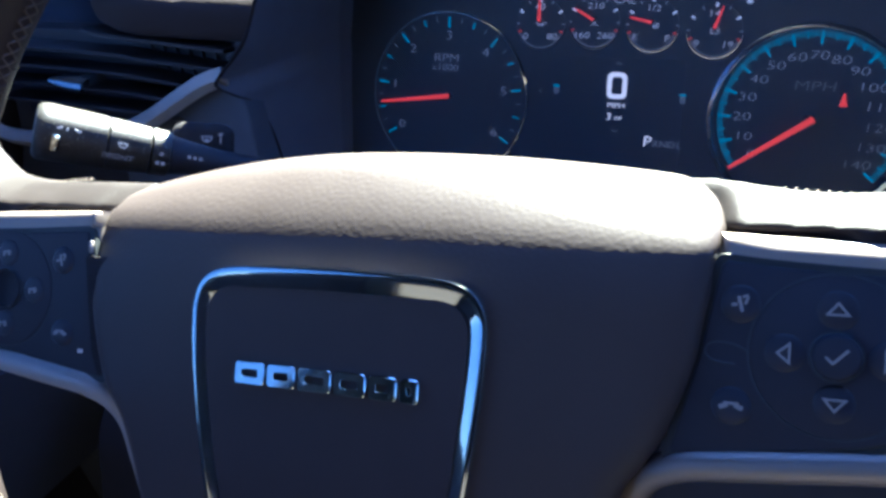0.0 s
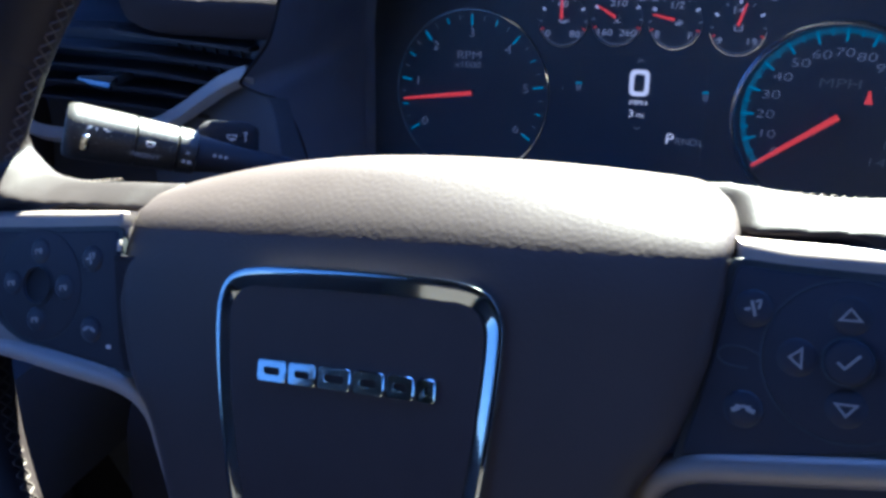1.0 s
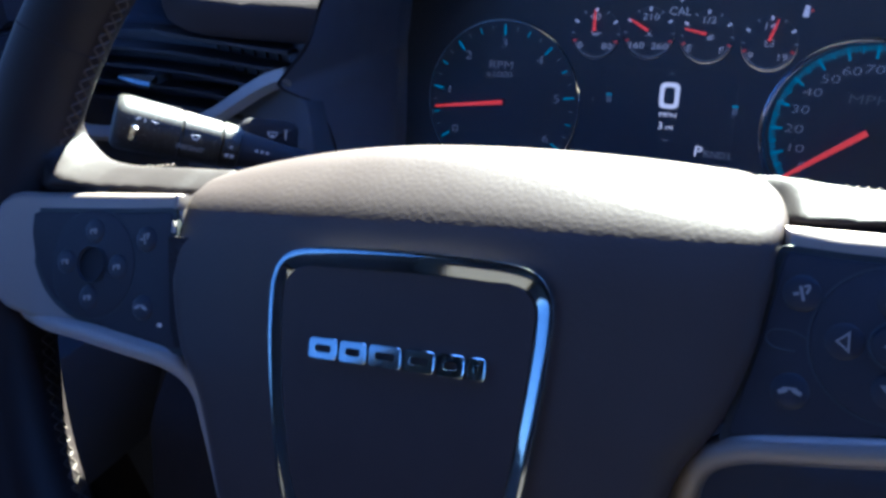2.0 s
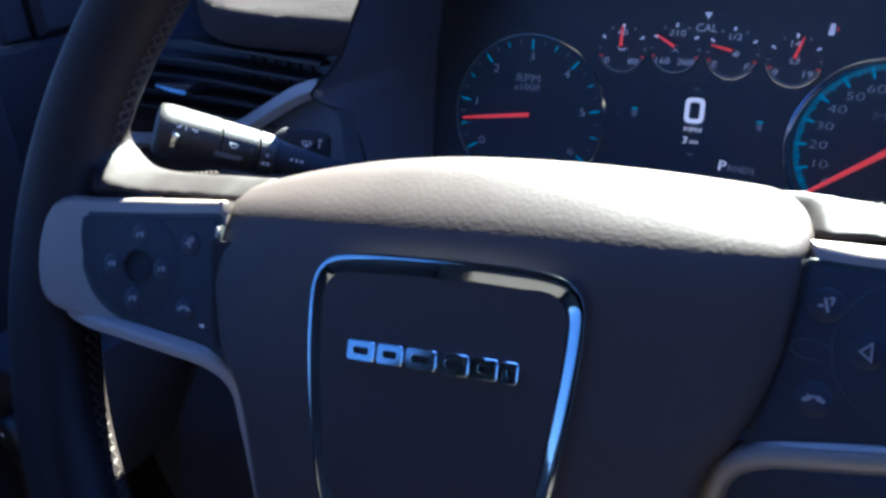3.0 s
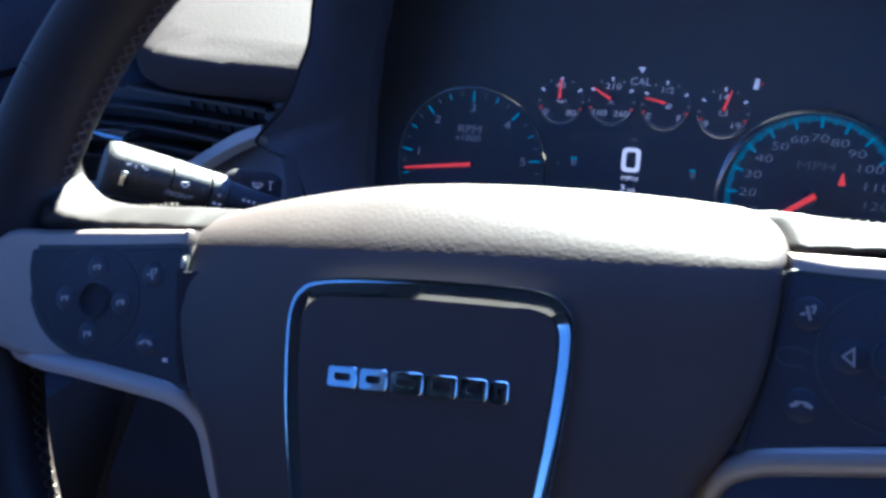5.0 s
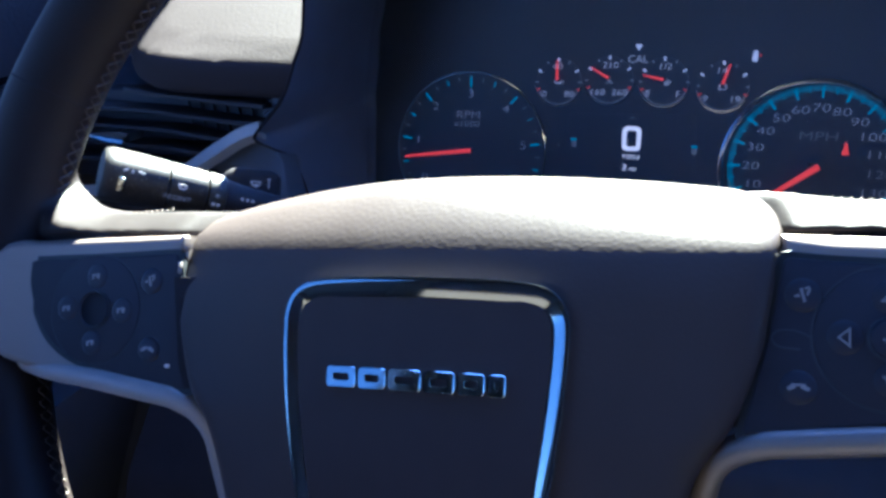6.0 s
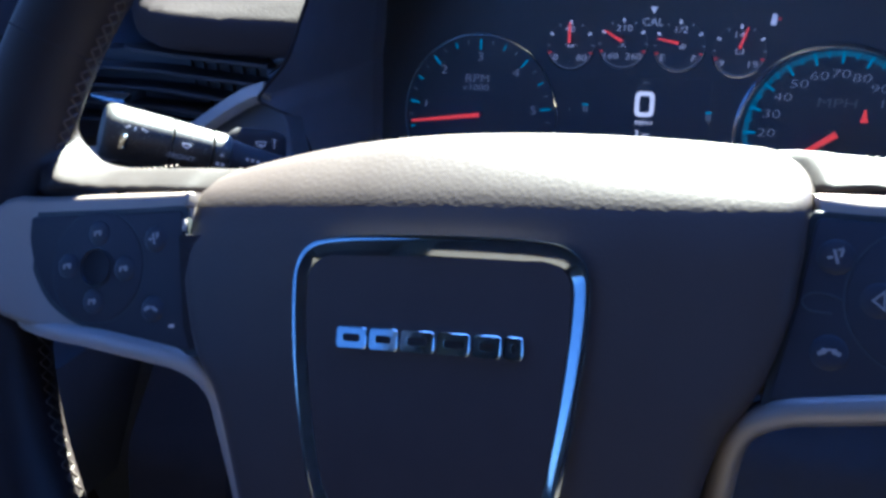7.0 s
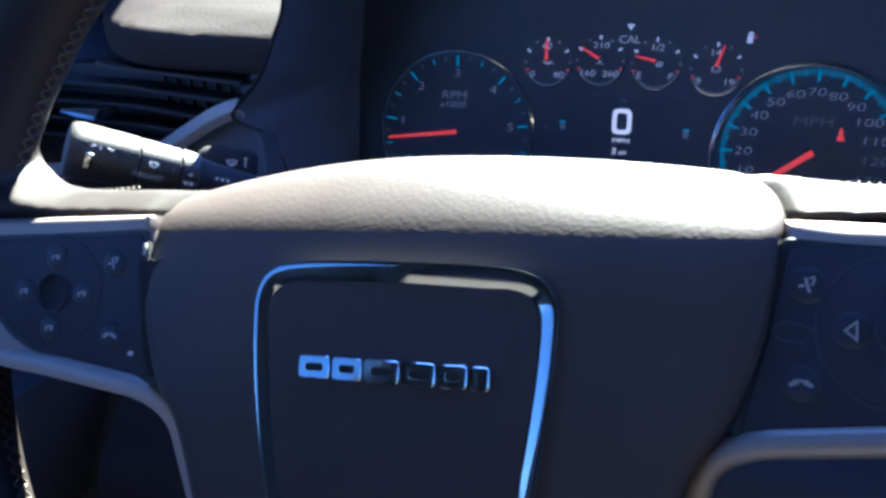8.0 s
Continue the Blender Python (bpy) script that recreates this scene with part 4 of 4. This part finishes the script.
    part("washer_symbol", bars([(-0.0015, 0.0008, 0.0050, 0.0006, 0), (-0.0034, -0.0004, 0.0006, 0.0026, 25), (0.0004, -0.0004, 0.0006, 0.0026, -25), (-0.0015, -0.0012, 0.0018, 0.0016, 0), (0.0050, 0, 0.0006, 0.0046, 0), (0.0050, 0.0022, 0.0020, 0.0006, 0)], 0), print_grey, lever,
         at=pose(-0.1612, 0.150, 0.0036, -18, 12, 37) @ pose(0.0035, -0.0091, 0.0015))
    return lever


stalk()


# ---------------------------------------------------------------- steering wheel
def steering_wheel():
    w = thing("steering_wheel", WHEEL, "dark leather steering wheel with silver spokes and chrome-framed centre", "steering wheel")
    # rim
    R, RA, RB, YC, ZC = 0.1788, 0.0166, 0.0168, 0.0075, 0.0307
    path = [(R * math.cos(2 * math.pi * i / 160), YC, ZC + R * math.sin(2 * math.pi * i / 160)) for i in range(160)]
    sec = [(RA * math.cos(a), RB * math.sin(a)) for a in [2 * math.pi * i / 28 for i in range(28)]]
    bm = sweep(path, sec, (0, -1, 0), closed=True)

    def front(x, depth=1.0):
        crease = depth * min(1.0, max(0.0, 1 - (x - 0.0935) / 0.0060))
        return 0.0045 + 0.0085 * crease - 0.0085 * min(1.0, max(0.0, (x - 0.100) / 0.060)) ** 1.2 + 0.7 * max(0.0, x - 0.150)
    for s in (-1, 1):
        rings = []
        for i in range(45):
            x = 0.082 + (0.166 - 0.082) * i / 44
            crease = min(1.0, max(0.0, 1 - (x - 0.090) / 0.010)) ** 1.5
            zt = 0.0590 + (0.0036 if s > 0 else 0.0) * min(1.0, max(0.0, 1 - (x - 0.094) / 0.028)) ** 1.5
            yf = front(x, 1.0 if s > 0 else 0.25)
            yt, yb = 0.017 + 0.002 * crease, 0.036 - 0.0075 * min(1.0, max(0.0, (x - 0.110) / 0.035))
            prof = [(yf + 0.0060, 0.0478), (yf + 0.0008, 0.0484), (yf, 0.0494)] + [(yf + (yt - yf) * f, 0.0494 + (zt - 0.0494) * g) for f, g in ((0.10, 0.14), (0.35, 0.43), (0.70, 0.80), (0.90, 0.96), (1.0, 1.0))]
            prof += [(yt + 0.003, zt - 0.0006), (yb - 0.002, zt - 0.010), (yb, 0.035), (yb, 0.004), (yb - 0.004, -0.004), (0.016, -0.004), (0.013, 0.0), (0.013, 0.03)]
            rings.append([(s * x, y, z) for y, z in prof])
        loft(bm, rings, True, True, True)
        # the spoke runs into the rim in a rounded web
        web = curve_through([(0.116, 0.0590, 0), (0.126, 0.0592, 0), (0.1365, 0.0600, 0), (0.1460, 0.0618, 0), (0.1515, 0.0644, 0), (0.1555, 0.0676, 0), (0.1592, 0.0712, 0), (0.1640, 0.0775, 0), (0.1760, 0.092, 0)], 4)
        web = [(p.x, p.y) for p in web] + [(0.188, 0.092), (0.188, 0.030), (0.116, 0.030)]
        web = web if s > 0 else flip(web)
        slope = ((0.0, -0.30), (0.0, 0.0), (0.0008, 0.12), (0.0028, 0.35), (0.0055, 0.62), (0.0085, 0.88), (0.0105, 1.0))
        loft(bm, [[(x, 0.0180 + (front(abs(x)) - 0.0180) * f, z) for x, z in inset(web, d)] for d, f in slope], True, True, True)
    rim = part("rim", blended(bm, "rim", 0.0012, 10), rim_leather, w, "dark brown leather-wrapped rim and spokes")
    # leather joints across the rim
    for ang in (155.5, 24.5):
        d = Vector((math.cos(radians(ang)), 0, math.sin(radians(ang))))
        c = Vector((0, YC, ZC)) + d * R
        ring = [c + d * (RA - 0.0002) * math.cos(a) + Vector((0, -(RB - 0.0002) * math.sin(a), 0)) for a in [2 * math.pi * i / 40 for i in range(40)]]
        part("joint", sweep(ring, oval(0.0004, 0.0003, 6), [p - c for p in ring], closed=True), carpet, rim, "stitched joint in the leather")
    # cross stitching along the inner edge of the rim
    bm = bmesh.new()
    for i in range(216):
        a0 = 2 * math.pi * i / 216
        for s in (1, -1):
            pts = []
            for k in range(4):
                u = k / 3
                a = a0 + (u - 0.5) * 2 * math.pi / 216 * 0.9
                th = radians(193) + s * (u - 0.5) * 0.40
                rr = R + (RA + 0.0001) * math.cos(th)
                pts.append((rr * math.cos(a), YC - (RB + 0.0001) * math.sin(th), ZC + rr * math.sin(a)))
            mid = Vector((-math.cos(a0), 0, -math.sin(a0)))
            sweep(pts, oval(0.00048, 0.00034, 5), mid, bm=bm)
    for side in (-1, 1):
        for i in range(8, 17):
            x = side * (0.090 + 0.0024 * i)
            z = min(0.0585 + 0.0013 * (max(0.0, abs(x) - 0.134) / 0.010) ** 2.7, 0.0606) + 0.0026 * min(1.0, max(0.0, 1 - (abs(x) - 0.088) / 0.035))
            sweep([(x, 0.0150, z - 0.0004), (x + side * 0.0008, 0.0165, z + 0.0005), (x + side * 0.0016, 0.0185, z + 0.0001)], oval(0.00022, 0.00018, 6), (0, 0, 1), bm=bm)
    tagged(part("stitching", bm, thread, rim, "tan cross stitching"), kind="stuff")
    # silver spoke trim with switch panels
    outer = mm([(x if x > -160 else -160 + 0.54 * (x + 160), z) for x, z in [(-88, 48.0), (-110, 47.4), (-140, 46.4), (-162, 45.6), (-170, 44.4), (-176.5, 41.3), (-181, 35.5), (-183, 27.5), (-182.3, 18.5), (-179, 10.5), (-173.5, 5.5), (-166, 2.8), (-155, 0.2), (-135, -3), (-113, -4.6), (-100, -5.6), (-91, -6.8), (-87, -7.4), (-84, -4), (-84, 10), (-86, 30)]])
    panel = mm([(-155.5, 38.2), (-118, 39.8), (-92, 41.4), (-89, 20), (-84, -4.0), (-95, -2.6), (-116, 0.2), (-134, 4.0), (-145, 10.5), (-152.5, 22), (-156, 34)])
    PAD = {-1: 0.0188, 1: 0.0175}
    PANEL_ROUND = [0.004, 0.01, 0.002, 0.002, 0.002, 0.01, 0.02, 0.02, 0.012, 0.02, 0.01]
    for s in (-1, 1):
        pick = (lambda p: p) if s < 0 else (lambda p: [(x + (0.0033 + 0.05 * max(0.0, z) if x < 0.1 and z > -0.006 else 0), z) for x, z in flip(p)])
        bm = plate([(x if z < 0.028 else max(x, 0.0965) if s > 0 else min(x, -0.0898), z) for x, z in pick(outer)], 0.010, -0.0006, 0.0030 if s < 0 else 0.0050, 7)
        for cut in (0.13, 0.145, 0.152, 0.158, 0.164, 0.170, 0.176):
            bmesh.ops.bisect_plane(bm, geom=bm.verts[:] + bm.edges[:] + bm.faces[:], plane_co=(s * cut, 0, 0), plane_no=(1, 0, 0))
        trim = part("spoke_trim", bm, silver, w, "satin silver spoke trim", angle=50)
        arm = [(160, 6, 2.2), (145, 3, -0.4), (128, 1.4, -1.8), (113, 0.8, -3.6), (100, 0.8, -5.2), (91, 1.2, -6.6), (84, 3, -9.6), (80, 5, -13.6), (77.8, 7.5, -19), (76, 10.0, -28), (73.5, 13, -40), (70, 16.5, -56), (66, 20, -72)]
        # The left arm takes the lightened silver for the light on that side.
        part("trim_arm", sweep(curve_through([(s * x / 1000, y / 1000, z / 1000) for x, y, z in arm], 6), oval(0.0040, 0.0040, 14), (0, -1, 0)), lit_silver if s < 0 else silver, trim, "rounded silver trim arm")
        pan = part("switch_panel", plate(pick(rounded(panel, PANEL_ROUND, 5)), 0.004, -0.0013, 0.0006, 3), switch_plastic, trim, "dark switch panel")
        part("panel_gap", plate(pick(rounded(inset(panel, -0.0016), PANEL_ROUND, 5)), 0.004, -0.0008, 0.0001, 1), black_plastic, trim)
        cx, cz = (-0.1245, 0.0215) if s < 0 else (0.1214, 0.0215)
        part("pad_groove", ring_plate(circle(cx, cz, PAD[s] + 0.0007, 48), circle(cx, cz, PAD[s] + 0.0002, 48), -0.0012, -0.00138), matt_black, trim)
        pad = part("control_pad", plate(circle(cx, cz, PAD[s], 48), -0.0010, -0.0016, 0.0003, 2), switch_plastic, trim, "round control pad")
        btn = part("centre_button", plate(circle(cx, cz, 0.0062 if s < 0 else 0.0052, 32), -0.0016, -0.0034 if s > 0 else -0.0012, 0.0012, 3), switch_plastic, trim, "round centre button")
        part("button_groove", ring_plate(circle(cx, cz, 0.0057 if s > 0 else 0.0068, 32), circle(cx, cz, 0.0052 if s > 0 else 0.0062, 32), -0.0014, -0.0019), matt_black, trim)
        for ang in (90, 180, 270, 0):
            r = 0.0103 if s > 0 else 0.0118
            x, z = cx + r * math.cos(radians(ang)), cz + r * 0.98 * math.sin(radians(ang))
            bump = part("bump", dome(x, z, 0.0044, 0.0009, -0.0014), switch_gloss, pad, "low glossy bump")
            if s > 0:
                d = Vector((math.cos(radians(ang)), math.sin(radians(ang))))
                n = Vector((-d.y, d.x))
                tri = lambda k: [tuple(Vector((x, z)) + d * 0.0019 * k), tuple(Vector((x, z)) - d * 0.0012 * k + n * 0.0026 * k), tuple(Vector((x, z)) - d * 0.0012 * k - n * 0.0026 * k)]
                part("arrow", ring_plate(tri(1.0), tri(0.60), -0.0019, -0.0026), print_switch, pad, "printed arrow")
            else:
                part("symbol", bars([(x, z + 0.0004, 0.0030, 0.0006, 12), (x - 0.0011, z - 0.0003, 0.0006, 0.0018, 0), (x + 0.0011, z - 0.0002, 0.0009, 0.0013, -20)], -0.0022, 0.0004), print_switch, pad)
        if s > 0:
            part("panel_groove", sweep(curve_through([(0.1010, -0.0013, 0.0180), (0.0960, -0.0013, 0.0186), (0.0943, -0.0013, 0.0208), (0.0960, -0.0013, 0.0226), (0.1000, -0.0013, 0.0226), (0.1040, -0.0013, 0.0210)], 5), oval(0.00028, 0.0002, 6), (0, -1, 0)), matt_black, trim, "fine moulded groove")
            part("check_mark", bars([(cx - 0.0014, cz - 0.0007, 0.0022, 0.0006, -42), (cx + 0.0008, cz + 0.0003, 0.0042, 0.0006, 46)], -0.0033, 0.0003), print_switch, btn)
        for x, z, kind in ((s * 0.1016, 0.0317, 0), (s * 0.1005, 0.0086, 1)):
            key = part("key", dome(x, z, 0.0044, 0.0011, -0.0012), switch_gloss, trim, "low glossy key")
            if kind == 0:
                part("symbol", bars([(x, z, 0.0007, 0.0036, 14), (x + 0.0013, z + 0.0008, 0.0006, 0.0018, -20), (x - 0.0013, z - 0.0002, 0.0013, 0.0007, 10), (x + 0.0010, z + 0.0018, 0.0014, 0.0005, 20)], -0.0020, 0.0004), print_switch, key)
            else:
                part("symbol", bars([(x - 0.0016, z, 0.0020, 0.0010, 22), (x + 0.0016, z, 0.0020, 0.0010, -22), (x, z + 0.0007, 0.0034, 0.0006, 0)], -0.0020, 0.0004), print_switch, key)
        if s < 0:
            part("trim_end", plate(rounded([(-0.0914, 0.0425), (-0.0898, 0.0425), (-0.0898, 0.0475), (-0.0914, 0.0475)], 0.0007), 0.006, -0.0018, 0.0007, 3), silver, trim)
            part("trim_key", box(-0.0909, -0.0900, -0.0023, 0.003, 0.0345, 0.0385, 0.0004), lit_silver, trim, "small bright silver strip")
            # dark strip laid in to draw the shade of the gap beside the cover
            gap = rounded([(-0.0928, 0.0335), (-0.0908, 0.0200), (-0.0883, 0.0040), (-0.0855, -0.0030), (-0.0790, -0.0030), (-0.0790, 0.0335)], 0.001, 3)
            part("cover_gap", plate(gap, 0.003, -0.0015, 0.0002, 1), carpet, trim, "dark strip for the shaded gap beside the airbag cover")
            part("indicator", bars([(-0.0926, 0.0036, 0.0018, 0.0012, 0)], -0.0013), print_grey, pan)
        for ob in (trim, *trim.children_recursive):
            for v in ob.data.vertices:           # the spoke leans towards the driver, and its trim laps over the rim
                v.co.y -= 0.03 * (abs(v.co.x) - 0.10) + (0.26 * max(0.0, abs(v.co.x) - 0.152) if ob == trim else 0)
    # airbag cover
    prof = [(60, 50, 83, 6.4), (45, 62, 87, 6.3), (32, 67.7, 87.5, 6.2), (22, 69.2, 90, 6.2), (14, 67.6, 93, 6.2), (7.2, 63.2, 95.8, 6), (1.5, 56.3, 97.2, 4.6), (-3.0, 48.6, 96.9, 1.1), (-5.8, 41.6, 96.4, -1.4), (-7.2, 35.5, 95.6, -2), (-7.9, 30, 94.7, -1.6), (-8.0, 24, 93.5, -1), (-7.9, 17, 92.3, -0.4), (-7.5, 4, 88, 0), (-7.1, -6, 83, 0), (-6.6, -14, 77.5, 0), (-5.8, -24, 73.5, 0), (-4.4, -38, 69.5, 0),
            (-1.8, -54, 65.5, 0), (4.5, -68, 61, 0), (11, -78, 55, 0), (22, -84, 48, 0), (42, -86, 44, 0)]
    a = curve_through([p[:3] for p in prof], 5)
    turn = {69.2: (2.0, 0.0), 67.7: (2.0, 0.0), 62: (2.0, 0.0), 50: (2.0, 0.0), 67.6: (1.95, 1.0), 63.2: (1.75, 3.0), 56.3: (1.4, 5.5), 48.6: (1.2, 7.5), 41.6: (1.0, 8.0), 35.5: (1.0, 7.5), 30: (1.0, 6.0), 24: (1.0, 4.5), 17: (1.0, 3.0), 4: (1.0, 1.5)}
    bows = curve_through([(p[3], *turn.get(p[1], (1.0, 0.0))) for p in prof], 5)
    rings = []
    for v, (bow, left, back) in zip(a, bows):              # the end beside the left spoke turns further round
        y0, z0, half = v
        row = [(-half, 40, z0 - bow - 3 * (bow / 9))]
        for i in range(61):
            u = -1 + 2 * i / 60
            u = math.copysign(1 - (1 - abs(u)) ** 1.35, u)
            x = half * u
            edge = max(0.0, (abs(x) - (half - 8)) / 8)
            drop = (9.5 if x < 0 else 4.5) * (1 - math.sqrt(max(0.0, 1 - edge * edge)))
            z = z0 - bow * (left if x < 0 else 1.0) * (x / half) ** 2 - (bow / 9) * 3 * edge ** 2
            row.append((x, y0 + 3.0 * (x / half) ** 2 + drop + back * max(0.0, (-u - 0.35) / 0.65) ** 2, z))
        row.append((half, 40, z0 - bow - 3 * (bow / 9)))
        rings.append([(x / 1000, y / 1000, z / 1000) for x, y, z in row])
    bm = bmesh.new()
    loft(bm, rings, False)
    pad = part("airbag_cover", bm, leather, w, "grained dark leather airbag cover", angle=60)
    # chrome frame and plain chrome shapes
    half = [(0, 31.3), (20, 31.0), (32, 30.2), (38.2, 28.2), (41.2, 24.0), (41.7, 17.5), (40.9, 5), (38.9, -12), (36.0, -30), (33.2, -41.5), (30.0, -45.6), (24, -47.3), (12, -48.0), (0, -48.3)]
    loop = half + [(-x, z) for x, z in reversed(half[1:-1])]
    pts = curve_through([(x / 1000, -0.0079 + 0.0010 * (x / 41) ** 2 + 1.0 * max(0.0, 0.02 - z / 1000) ** 2, z / 1000) for x, z in loop], 6, True)
    # across from the inner edge to the outer one: steep chamfer, dished broad face, thin outer edge
    sec = [(-u, v) for u, v in [(-0.0034, -0.003), (-0.0034, 0.0006), (-0.0031, 0.0010), (-0.0026, 0.00120), (-0.0014, 0.00152), (-0.0002, 0.00185), (0.0010, 0.00213), (0.0020, 0.00229), (0.0027, 0.00215), (0.0031, 0.0014), (0.0032, -0.003)]]
    part("badge_frame", sweep(pts, sec, (0, -1, 0), closed=True, scale=[0.80 + 0.17 * min(1.0, max(0.0, (p.z - 0.024) / 0.006)) for p in pts]), chrome, pad, "chrome shield-shaped frame", angle=40)
    inner = [(p.x * 0.94, p.z * 0.94 - 0.0004) for p in pts]
    field = bmesh.new()
    rows = [[(x * f, -0.0085 + 1.0 * max(0.0, 0.02 - z * f) ** 2, z * f) for x, z in inner] for f in (1.0, 0.9, 0.75, 0.6, 0.45, 0.3, 0.15, 0.04)]
    loft(field, [[(x, y + 0.008, z) for x, y, z in rows[0]]] + rows, True, True, True)
    part("badge_field", field, matt_field, pad, "smooth dark field inside the frame")
    edges = [-28.5, -18.2, -8.6, 2.4, 12.6, 21.4, 27.4]
    for i in range(6):
        x0, x1 = edges[i] / 1000 + 0.0004, edges[i + 1] / 1000 - 0.0004
        o = rounded([(x0, 0.0013), (x1, 0.0013), (x1, 0.0075), (x0, 0.0075)], 0.0012, 4)
        h = rounded([(x0 + 0.0022, 0.0035), (x1 - 0.0022, 0.0035), (x1 - 0.0022, 0.0053), (x0 + 0.0022, 0.0053)], 0.0006, 4)
        bm = bmesh.new()
        loft(bm, [[(x, y, z) for x, z in ring] for ring, y in ((o, -0.0080), (o, -0.0092), (inset(o, 0.0002), -0.0094), (inset(h, -0.0002), -0.0094), (h, -0.0091), (h, -0.0082))], True)
        part("badge_shape", bm, chrome, pad, "plain chrome shape")
    return w


matt_field = material("smooth_field", (0.042, 0.033, 0.034), 0.6, spec=0.2, bump=0.00006, grain=1500, mottle=0.15)
steering_wheel()
